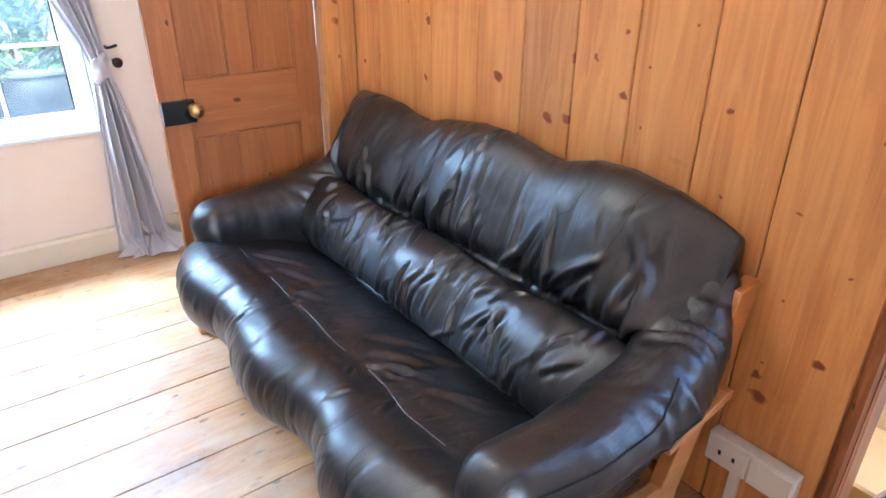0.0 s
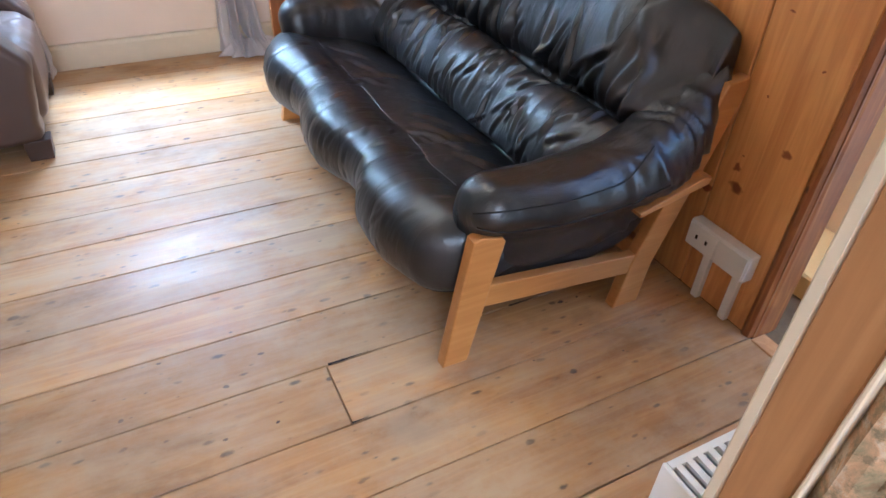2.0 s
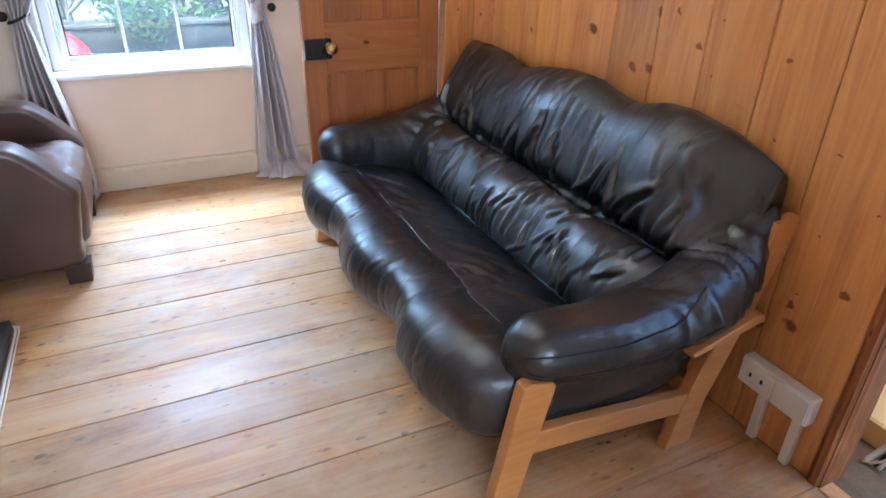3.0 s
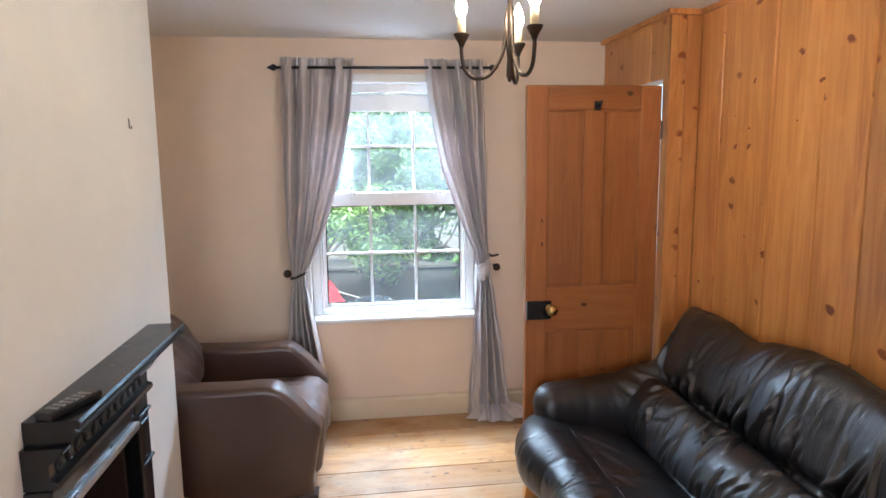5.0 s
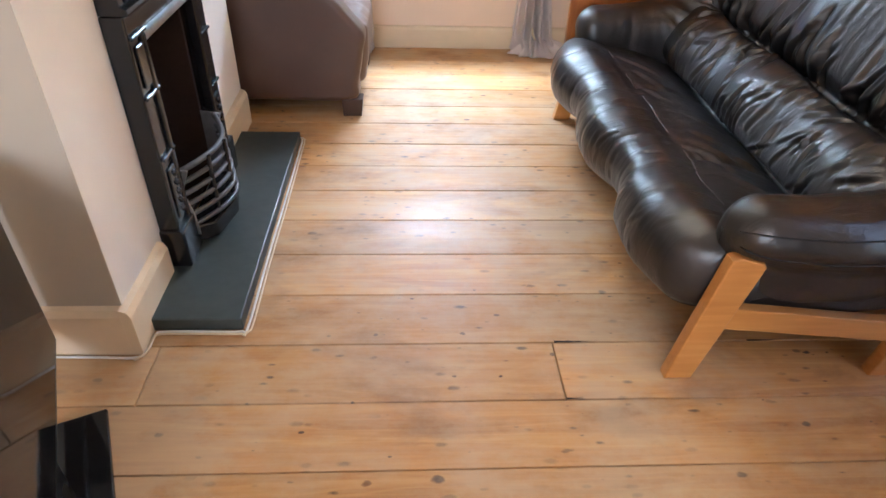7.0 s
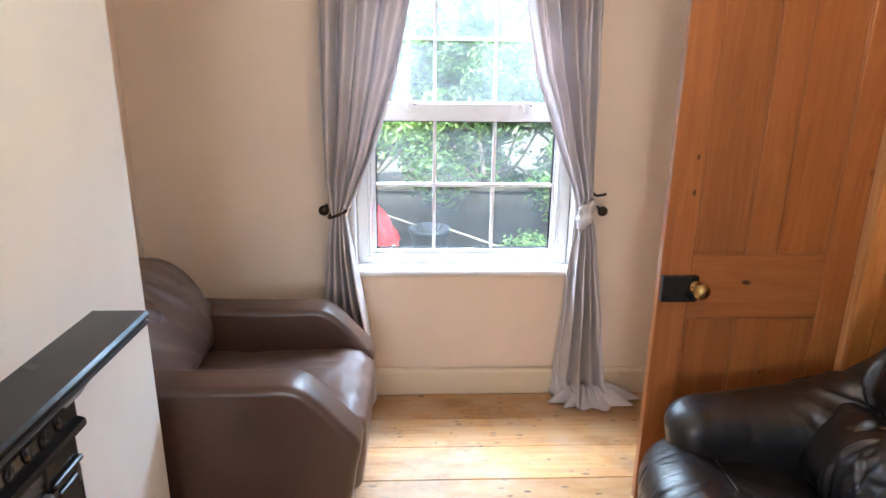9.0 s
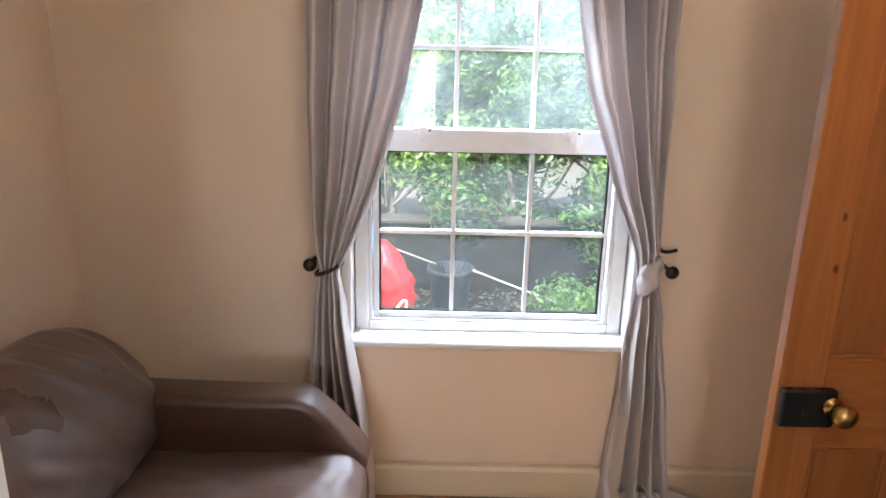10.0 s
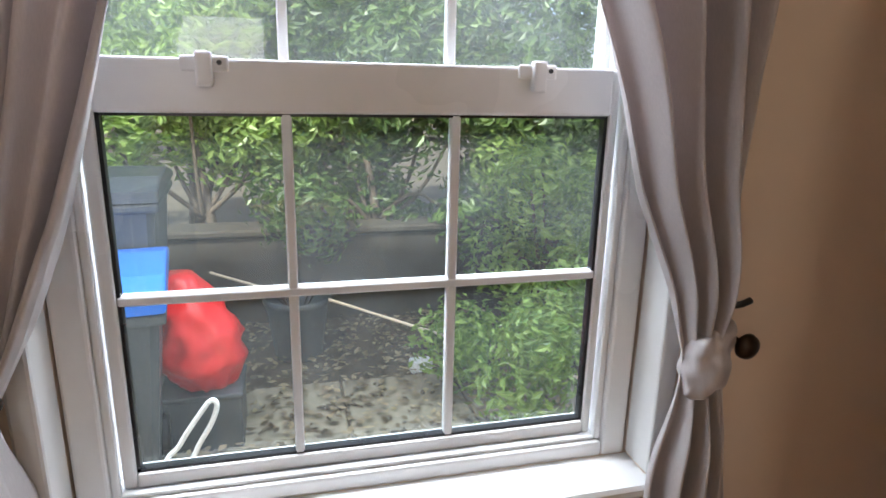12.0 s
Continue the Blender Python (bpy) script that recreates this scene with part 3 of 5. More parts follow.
        part("catch_pin", tube([(x + 0.022, 0.093, 1.424), (x + 0.022, 0.088, 1.424)], 0.004), BLACK, c)
    return w


window()
# glazed light over the front door, seen only as brightness in the hinge gap
fan = tagged(new("window_2"), "plain fixed light of the entrance lobby", "window", kind="structure")
part("window_frame", boxes(((0.12, 0.1, 0.15), (0.16, 0.16, 2.25)), ((0.68, 0.1, 0.15), (0.72, 0.16, 2.25)), ((0.16, 0.1, 0.15), (0.68, 0.16, 0.19)), ((0.16, 0.1, 2.21), (0.68, 0.16, 2.25))), WHITE, fan)
p_ = part("pane", boxes(((0.16, 0.128, 0.19), (0.68, 0.132, 2.21))), GLASS, fan)
p_.visible_shadow = False


# ---- door ----
def plank_door():
    d = tagged(new("door_1"), "open four-panel stained pine door with black rim lock", "door", kind="structure")
    d.location = (-0.19, -0.85, 0)
    yf, yb, top, bot = -0.87, -0.835, 1.98, 0.012
    xl, xr, st = -0.875, -0.192, 0.105
    xm = (xl + xr) / 2

    def stile(a, b, z0, z1, m, name):
        part(name, boxes(((a, yf, z0), (b, yb, z1)), bevel=0.003), m, d)

    stile(xl, xl + st, bot, top, DOOR, "stile")
    stile(xr - st, xr, bot, top, DOOR, "stile")
    stile(xl + st, xr - st, 1.865, top, DOOR_ACROSS, "rail")
    stile(xl + st, xr - st, 0.765, 0.995, DOOR_ACROSS, "rail")
    stile(xl + st, xr - st, bot, 0.23, DOOR_ACROSS, "rail")
    stile(xm - 0.05, xm + 0.05, 0.995, 1.865, DOOR, "muntin")
    stile(xm - 0.05, xm + 0.05, 0.23, 0.765, DOOR, "muntin")
    for a, b in ((xl + st, xm - 0.05), (xm + 0.05, xr - st)):
        for z0, z1 in ((0.995, 1.865), (0.23, 0.765)):
            part("panel", boxes(((a - 0.006, yf + 0.011, z0 - 0.006), (b + 0.006, yb - 0.008, z1 + 0.006)), bevel=0.002), DOOR, d)
            e = 0.009
            for lo, hi in (((a, z0), (b, z0 + e)), ((a, z1 - e), (b, z1)), ((a, z0 + e), (a + e, z1 - e)), ((b - e, z0 + e), (b, z1 - e))):
                part("panel_moulding", boxes(((lo[0], yf + 0.004, lo[1]), (hi[0], yf + 0.011, hi[1])), bevel=0.002), DOOR, d)
    lock = part("rim_lock", boxes(((xl + 0.002, yf - 0.024, 0.832), (xl + 0.128, yf, 0.925)), bevel=0.004, seg=2), BLACK, d, "black painted rim lock")
    part("keyhole", boxes(((xl + 0.05, yf - 0.027, 0.862), (xl + 0.058, yf - 0.022, 0.88))), SOOT, lock)
    rose = lathe([(0.022, 0), (0.022, 0.004), (0.009, 0.006), (0.009, 0.025), (0.022, 0.032), (0.028, 0.045), (0.026, 0.058), (0.014, 0.066), (0.002, 0.068)], (0, 0, 0), 20)
    bmesh.ops.transform(rose, matrix=Matrix.Translation((xl + 0.118, yf - 0.022, 0.888)) @ Matrix.Rotation(radians(90), 4, "X"), verts=rose.verts)
    part("door_knob", rose, BRASS, d, "round brass knob", smooth=True)
    hook = tube(spline([(xm + 0.01, yf - 0.002, 1.885), (xm + 0.01, yf - 0.03, 1.872), (xm + 0.01, yf - 0.045, 1.885), (xm + 0.012, yf - 0.05, 1.905)], 12), 0.005, 8)
    box(hook, (xm - 0.008, yf - 0.006, 1.86), (xm + 0.028, yf, 1.905), 0.003)
    part("coat_hook", hook, BLACK, d)
    for z in (0.35, 1.72):
        part("hinge", tube([(-0.184, yf + 0.012, z), (-0.184, yf + 0.012, z + 0.09)], 0.006, 10), BLACK, d)
    adopt(d)


plank_door()


# ---- curtains ----
def curtain(inner, outer, flare, label, seed, foot):
    """inner and outer: the cloth's two edges as (height, x), height falling. Pleats run down it, gathered at the tie."""
    c = thing("curtain", (outer[0][1], -0.1, 2.19), label, "curtain", "window curtains")
    rnd = random.Random(seed)
    phase = [rnd.uniform(0, 6.28) for _ in range(6)]
    zi = sorted(inner)
    zo = sorted(outer)
    nz, ns = 150, 150
    rows = []
    for k in range(nz):
        z = 2.215 - (2.215 - foot) * (k / (nz - 1))
        a, b = lerp(zo, z), lerp(zi, z)
        width = abs(b - a)
        tied = math.exp(-((z - 0.93) / 0.13) ** 2)
        fold = 0.052 + 0.022 * (1 - min(1.0, width / 0.42)) + 0.006 * max(0.0, 1.4 - z)
        fold *= 1 - 0.62 * tied
        if z > 2.06:
            fold *= 0.45 + 0.55 * (2.215 - z) / 0.155
        row = []
        for j in range(ns):
            s = j / (ns - 1)
            w = s + 0.022 * math.sin(5 * s + 2.2 * z + phase[0])
            uneven = 0.75 + 1.1 * noise.noise(Vector((s * 3.2, z * 0.7, seed + 7.0)))
            y = fold * (uneven * math.sin(2 * math.pi * 4.3 * w + phase[1] + 1.3 * math.sin(1.5 * z + phase[2])) + 0.5 * uneven * math.sin(2 * math.pi * 9.1 * w + phase[3] + 2.2 * math.sin(1.1 * z + phase[5]))
                        + 0.3 * noise.noise(Vector((s * 6, z * 2.4, seed))))
            x = a + (b - a) * (s + 0.022 * math.sin(2 * math.pi * 4.3 * w + phase[4]))
            if z > 2.05:
                y += 0.007 * min(1.0, (z - 2.05) / 0.06) * math.sin(2 * math.pi * 17 * s)
            wav = 0.02 * noise.noise(Vector((x * 5, z * 5, seed + 3.0)))
            low = max(0.0, 0.11 - z) / 0.11
            row.append((x + flare * low * (s - 0.3) * 0.5 + 0.03 * low * math.sin(17 * s), -0.088 + y + wav - 0.06 * low * (0.5 + 0.5 * math.sin(21 * s + phase[5])), z))
        rows.append(row)
    p = part("drape", grid(rows), CURTAIN, c, smooth=True)
    sol = p.modifiers.new("thickness", "SOLIDIFY")
    sol.thickness = 0.0025
    sgn = 1 if inner[0][1] > outer[0][1] else -1
    # band of cloth drawn round at the tie
    tx = (lerp(zi, 0.95) + lerp(zo, 0.95)) / 2
    half = abs(lerp(zi, 0.95) - lerp(zo, 0.95)) / 2 + 0.012
    ring = []
    for k in range(25):
        a = 2 * math.pi * k / 24
        ring.append((tx + half * math.cos(a), -0.09 + 0.052 * math.sin(a), 0.955 + sgn * 0.02 * math.cos(a)))
    if sgn > 0:
        part("tie_band", tube(ring, 0.007, 8), BRONZE, c, smooth=True)
    else:
        # the cloth of the tie is wound round in a bunched sleeve
        rows = []
        for k in range(22):
            z = 0.895 + 0.115 * k / 21
            e = math.sin(math.pi * k / 21) ** 0.5
            row = []
            for j in range(48):
                a = 2 * math.pi * j / 48
                r = 0.56 + 0.26 * e + 0.11 * math.sin(3 * a + z * 60) + 0.16 * noise.noise(Vector((2 * math.cos(a), 2 * math.sin(a), z * 30)))
                row.append((tx + half * r * math.cos(a), -0.09 + 0.055 * r * math.sin(a), z + 0.018 * math.cos(a)))
            rows.append(row)
        part("tie_band", grid(rows, wrap=True, caps=True), CURTAIN, c, smooth=True)
    adopt(c)
    return c


curtain([(2.215, -1.685), (1.91, -1.715), (1.57, -1.784), (1.23, -1.89), (1.06, -1.965), (0.95, -2.022), (0.8, -1.995), (0.4, -1.93), (0.02, -1.89)],
        [(2.215, -2.105), (1.6, -2.115), (1.1, -2.115), (0.95, -2.09), (0.8, -2.115), (0.4, -2.15), (0.02, -2.17)], 0.0,
        "grey taffeta curtain drawn back to its holdback", 3, 0.02)
curtain([(2.215, -1.279), (1.91, -1.246), (1.57, -1.18), (1.23, -1.06), (1.06, -0.99), (0.95, -0.965), (0.8, -0.975), (0.4, -1.0), (0.1, -1.02), (0.006, -1.04)],
        [(2.215, -0.941), (1.6, -0.925), (1.1, -0.905), (0.95, -0.895), (0.8, -0.86), (0.4, -0.80), (0.1, -0.76), (0.006, -0.70)], 0.12,
        "grey taffeta curtain tied back, hem puddling on boards", 8, 0.006)

hem_of = bpy.data.objects["curtain.001"]
rows = []
for k in range(12):
    r = k / 11
    row = []
    for j in range(90):
        a = math.pi * (1.02 + 0.96 * j / 89)
        ruff = math.sin(13 * a + 1.3 * math.sin(3 * a))
        row.append((-0.85 + (0.06 + 0.115 * r * (1 + 0.25 * ruff)) * math.cos(a) * 1.25 + 0.02 * r, -0.07 + (0.03 + 0.11 * r * (1 + 0.2 * ruff)) * math.sin(a), 0.004 + 0.075 * (1 - r) ** 1.5 + 0.014 * (1 + ruff) * (0.25 + r * (1 - r) * 3)))
    rows.append(row)
hem = part("hem", grid(rows), CURTAIN, hem_of, smooth=True)
hem.modifiers.new("thickness", "SOLIDIFY").thickness = 0.0025
adopt(hem_of)

rod = thing("curtain_rod", (-1.5, 0, 2.16), "thin black metal curtain rod with pointed finials", "curtain rod")
part("pole", tube([(-2.13, -0.1, 2.158), (-0.90, -0.1, 2.166)], 0.0085, 12), BLACK, rod, smooth=True)
for x, s, z in ((-2.13, -1, 2.158), (-0.90, 1, 2.166)):
    part("finial", tube([(x, -0.1, z), (x + s * 0.004, -0.1, z), (x + s * 0.006, -0.1, z), (x + s * 0.022, -0.1, z), (x + s * 0.055, -0.1, z)],
                        [0.0085, 0.0095, 0.017, 0.019, 0.002], 14), BLACK, rod, smooth=True)
for x in (-2.09, -0.94):
    part("bracket", tube([(x, -0.1, 2.155), (x, -0.03, 2.15), (x, 0.0, 2.15)], 0.006, 8), BLACK, rod)
adopt(rod)

for x, hx in ((-2.123, -2.13), (-0.852, -0.845)):
    h = thing("curtain_holdback", (x, 0, 0.965), "bronze curtain holdback knob on the wall", "holdback", "curtain holdbacks")
    part("stem", tube([(x, 0.0, 0.965), (x, -0.085, 0.965)], [0.008, 0.006], 10), BRONZE, h, smooth=True)
    kb = lathe([(0.008, 0), (0.019, 0.004), (0.024, 0.010), (0.022, 0.018), (0.012, 0.024), (0.003, 0.026)], (0, 0, 0), 18)
    bmesh.ops.transform(kb, matrix=Matrix.Translation((x, -0.082, 0.965)) @ Matrix.Rotation(radians(90), 4, "X"), verts=kb.verts)
    part("knob", kb, BRONZE, h, smooth=True)
    adopt(h)
hk = thing("tieback_hook", (-0.87, 0, 1.03), "small dark metal tieback hook on the wall", "hook")
part("hook", tube(spline([(-0.875, 0.0, 1.032), (-0.878, -0.05, 1.03), (-0.86, -0.068, 1.034), (-0.835, -0.066, 1.04)], 14), 0.0065, 8), BLACK, hk, smooth=True)
adopt(hk)


# ---- fireplace ----
def fireplace():
    f = thing("fireplace", (-2.49, -2.04, 0.05), "black cast iron fireplace surround with open grate", "fireplace")
    y0, y1, xw = -2.365, -1.684, -2.49
    for a, b in ((y0, y0 + 0.115), (y1 - 0.115, y1)):
        leg = part("pilaster", boxes(((xw, a, 0.05), (-2.425, b, 0.864)), bevel=0.005, seg=2), IRON, f, smooth=False)
        part("plinth_block", boxes(((xw, a - 0.012, 0.048), (-2.408, b + 0.012, 0.19)), bevel=0.007, seg=2), IRON, leg)
        part("ornament", boxes(((-2.425, a + 0.022, 0.22), (-2.418, b - 0.022, 0.40)), bevel=0.004), IRON, leg)
        for k in range(5):
            z = 0.24 + k * 0.033
            part("leaf_boss", lathe([(0.003, -0.012), (0.010, -0.004), (0.011, 0.004), (0.003, 0.014)], (-2.419, (a + b) / 2, z), 10), IRON, leg, smooth=True)
        part("ornament", boxes(((-2.425, a + 0.022, 0.66), (-2.418, b - 0.022, 0.78)), bevel=0.004), IRON, leg)
        for z in (0.435, 0.63, 0.80):
            part("fillet", boxes(((-2.425, a + 0.004, z), (-2.414, b - 0.004, z + 0.012)), bevel=0.003), IRON, leg)
    part("frieze", boxes(((xw, y0 + 0.115, 0.79), (-2.43, y1 - 0.115, 0.864)), bevel=0.003), IRON, f)
    part("cornice", prism([(xw, 0.865), (-2.412, 0.865), (-2.410, 0.872), (-2.412, 0.882), (-2.428, 0.888), (-2.428, 0.928), (-2.412, 0.938), (-2.392, 0.967), (xw, 0.967)], "y", y0 + 0.006, y1 + 0.02, 0.001), IRON, f)
    for k in range(12):
        y = y0 + 0.05 + k * 0.0528
        lf = lathe([(0.002, -0.034), (0.010, -0.018), (0.0135, 0.0), (0.009, 0.02), (0.002, 0.036)], (0, 0, 0), 10)
        bmesh.ops.transform(lf, matrix=Matrix.Translation((-2.427, y, 0.909)) @ Matrix.Rotation(radians(20 if k % 2 else -20), 4, "X") @ Matrix.Diagonal((0.5, 0.95, 0.6, 1)), verts=lf.verts)
        part("leaf_ornament", lf, IRON, f, smooth=True)
    shelf = [(xw, 0.9675), (-2.400, 0.9675), (-2.386, 0.974), (-2.380, 0.985), (-2.366, 0.991), (-2.361, 1.000), (-2.370, 1.007), (-2.360, 1.012), (-2.357, 1.020), (-2.363, 1.028), (xw, 1.028)]
    part("mantel_shelf", prism(shelf, "y", -2.338, -1.425, 0.002), IRON, f)
    for lo, hi in (((-2.274, 0.775), (-1.80, 0.80)), ((-2.29, 0.16), (-2.266, 0.80)), ((-1.81, 0.16), (-1.786, 0.80))):
        part("inner_bead", boxes(((-2.455, lo[0], lo[1]), (-2.414, hi[0], hi[1])), bevel=0.006, seg=2), STEEL if lo[1] > 0.5 else IRON, f)
    # firebox
    for lo, hi in (((-2.799, -2.274, 0.05), (-2.785, -1.801, 0.789)), ((-2.785, -2.274, 0.05), (-2.47, -2.255, 0.789)), ((-2.785, -1.82, 0.05), (-2.47, -1.801, 0.789)), ((-2.785, -2.255, 0.05), (-2.49, -1.82, 0.07))):
        part("firebox_panel", boxes((lo, hi)), SOOT, f)
    part("fireback", prism([(-2.74, 0.1), (-2.62, 0.25), (-2.70, 0.62), (-2.784, 0.78), (-2.784, 0.1)], "y", -2.24, -1.83), SOOT, f)
    # bowed grate
    grate = new("grate")
    grate.parent = f
    for k in range(6):
        z = 0.135 + k * 0.042
        pts = [(-2.425 - 0.0 + (0.10 - 0.004 * k) * math.sin(math.pi * s / 16), -2.262 + 0.448 * s / 16, z) for s in range(17)]
        part("grate_bar", tube(pts, 0.0085 if k < 5 else 0.010, 8), GRATE, grate, smooth=True)
    for s in (0, 4, 8, 12, 16):
        y = -2.262 + 0.448 * s / 16
        x = -2.425 + 0.093 * math.sin(math.pi * s / 16)
        part("grate_upright", tube([(x, y, 0.11), (x, y, 0.35)], 0.008, 8), IRON, grate)
    part("ash_lip", prism([(-2.45, -2.25), (-2.36, -2.2), (-2.325, -2.04), (-2.36, -1.88), (-2.45, -1.83)], "z", 0.052, 0.115, 0.006), IRON, f)
    for y in (-2.262, -1.822):
        part("grate_cheek", prism([(-2.47, 0.10), (-2.40, 0.10), (-2.405, 0.18), (-2.425, 0.27), (-2.395, 0.35), (-2.47, 0.36)], "y", y, y + 0.008, 0.002), STEEL, grate)
    adopt(f)
    bpy.context.view_layer.update()


fireplace()
hearth = tagged(part("hearth", boxes(((-2.488, -2.635, 0.0), (-2.193, -1.352, 0.048)), bevel=0.005, seg=2), SLATE), "dark grey slate hearth slab before the fireplace", "hearth")
cable = thing("cable", (-2.2, -2.6, 0.01), "thin white cable laid round the hearth slab", "cable")
route = [(-2.9, -2.742, 0.006), (-2.6, -2.748, 0.006), (-2.48, -2.752, 0.006), (-2.455, -2.72, 0.006), (-2.452, -2.66, 0.006), (-2.43, -2.645, 0.006), (-2.3, -2.645, 0.006), (-2.2, -2.646, 0.006), (-2.18, -2.62, 0.006), (-2.182, -2.3, 0.006), (-2.181, -1.9, 0.006), (-2.183, -1.5, 0.006), (-2.185, -1.36, 0.006), (-2.21, -1.335, 0.006), (-2.4, -1.32, 0.006)]
part("flex", tube(spline(route, 120), 0.004, 6), WHITE, cable, smooth=True)
part("flex", tube([(x + 0.012 * (y > -2.64), y - 0.011, z + 0.001) for x, y, z in spline(route[2:], 100)], 0.0035, 6), SKIRT, cable, smooth=True)
adopt(cable)
lighter = thing("remote_control", (-2.415, -2.255, 1.028), "dark remote control lying on the mantel shelf", "remote control")
rc = boxes(((-0.025, -0.085, 0), (0.025, 0.085, 0.02)), bevel=0.006, seg=2)
bmesh.ops.transform(rc, matrix=Matrix.Translation((-2.415, -2.255, 1.0285)) @ Matrix.Rotation(radians(-20), 4, "Z"), verts=rc.verts)
part("case", rc, BLACK, lighter)
bt = boxes(*[((-0.016 + 0.013 * i, -0.06 + 0.02 * j, 0.0195), (-0.008 + 0.013 * i, -0.048 + 0.02 * j, 0.0225)) for i in range(3) for j in range(6)])
bmesh.ops.transform(bt, matrix=Matrix.Translation((-2.415, -2.255, 1.0285)) @ Matrix.Rotation(radians(-20), 4, "Z"), verts=bt.verts)
part("buttons", bt, STEEL, lighter)
adopt(lighter)
for y, z in ((-2.342, 1.747), (-1.469, 1.769)):
    n_ = thing("picture_hook", (-2.49, y, z), "small bare picture hook on the pale chimney wall", "picture hook", "picture hooks")
    part("hook", tube([(-2.495, y, z + 0.018), (-2.486, y, z + 0.018), (-2.486, y, z - 0.014), (-2.480, y, z - 0.018), (-2.478, y, z - 0.008)], 0.002, 6), BRONZE, n_)
    adopt(n_)


# ---- sofa ----
Y_FAR, Y_NEAR = -1.03, -2.812
PROFILE = [(-0.88, 0.20), (-0.965, 0.212), (-1.015, 0.265), (-1.022, 0.345), (-0.985, 0.415), (-0.905, 0.448), (-0.835, 0.438), (-0.785, 0.420),
           (-0.74, 0.414), (-0.62, 0.398), (-0.466, 0.350), (-0.492, 0.386), (-0.490, 0.45), (-0.452, 0.525), (-0.395, 0.582), (-0.335, 0.606), (-0.283, 0.586),
           (-0.305, 0.66), (-0.282, 0.76), (-0.238, 0.86), (-0.185, 0.923), (-0.125, 0.94), (-0.065, 0.89), (-0.07, 0.65), (-0.16, 0.36), (-0.3, 0.2)]
NU, NV = 300, 440
BASE = np.array([(p.x, p.y) for p in spline([(x, z, 0) for x, z in PROFILE], NU, True)])
FRONT = [(-2.85, 0.08), (-2.74, 0.035), (-2.6, 0.004), (-2.42, -0.006), (-2.28, 0.034), (-2.18, 0.032), (-2.0, 0.0), (-1.82, 0.006), (-1.66, 0.026), (-1.56, 0.022), (-1.38, -0.004), (-1.2, 0.012), (-1.08, 0.05), (-0.98, 0.10)]
TOPZ = [(-2.85, -0.085), (-2.78, -0.060), (-2.65, -0.006), (-2.5, 0.016), (-2.4, 0.012), (-2.27, -0.026), (-2.18, -0.020), (-2.05, 0.004), (-1.9, 0.008), (-1.72, -0.012), (-1.6, -0.046), (-1.5, -0.04), (-1.4, -0.018), (-1.25, -0.012), (-1.1, -0.022), (-0.98, -0.075)]
SEAT_SEAMS = [-1.20, -1.37, -1.56, -1.75, -1.95, -2.14, -2.34, -2.53]
BACK_SEAMS = [-1.42, -1.62, -1.80, -2.02, -2.22, -2.44, -2.60]


def step(a, b, x):
    k = np.clip((x - a) / (b - a), 0.0, 1.0)
    return k * k * (3 - 2 * k)


def fold_list():
    """Creases of the loose hide: (profile share, y, length, angle from the profile, width, height, bend)."""
    rnd = random.Random(41)
    out = []
    for yc, lean in ((-1.38, 0.10), (-1.72, 0.35), (-1.95, 0.30), (-2.30, 0.30), (-2.50, 0.45)):
        for k in range(9):
            off = rnd.uniform(-0.13, 0.13)
            out.append((0.612 + rnd.uniform(0, 0.015), yc + off, rnd.uniform(0.10, 0.27), lean + off * 2.2 + rnd.uniform(-0.25, 0.25), rnd.uniform(0.008, 0.014), rnd.uniform(0.007, 0.014), rnd.uniform(-1.2, 1.2)))
    for k in range(9):
        out.append((0.60 + 0.01 * k, -2.66 - 0.006 * k, rnd.uniform(0.12, 0.24), 0.7 - 0.16 * k, rnd.uniform(0.008, 0.013), rnd.uniform(0.006, 0.011), rnd.uniform(-1, 1)))
        out.append((0.60 + 0.012 * k, -1.20 + 0.008 * k, rnd.uniform(0.10, 0.2), -0.6 + 0.14 * k, rnd.uniform(0.008, 0.013), rnd.uniform(0.004, 0.009), rnd.uniform(-1, 1)))
    for k in range(76):
        out.append((rnd.uniform(0.40, 0.55), -1.25 - 1.42 * (k + rnd.random()) / 76, rnd.uniform(0.05, 0.15), rnd.gauss(0.15, 0.38), rnd.uniform(0.007, 0.011), rnd.uniform(0.004, 0.010), rnd.uniform(-2, 2)))
    for k in range(16):
        out.append((rnd.uniform(0.30, 0.36), rnd.uniform(-2.5, -1.3), rnd.uniform(0.10, 0.22), rnd.uniform(0.5, 1.25), rnd.uniform(0.010, 0.018), rnd.uniform(0.003, 0.007), rnd.uniform(-1, 1)))
    for k in range(40):
        out.append((rnd.uniform(0.06, 0.24), rnd.uniform(-2.65, -1.15), rnd.uniform(0.04, 0.10), rnd.gauss(0, 0.35), rnd.uniform(0.007, 0.011), rnd.uniform(0.0015, 0.004), rnd.uniform(-2, 2)))
    for k in range(14):
        out.append((rnd.uniform(0.68, 0.76), rnd.uniform(-2.6, -1.2), rnd.uniform(0.08, 0.18), rnd.gauss(0.25, 0.3), rnd.uniform(0.008, 0.012), rnd.uniform(0.002, 0.005), rnd.uniform(-1, 1)))
    return out


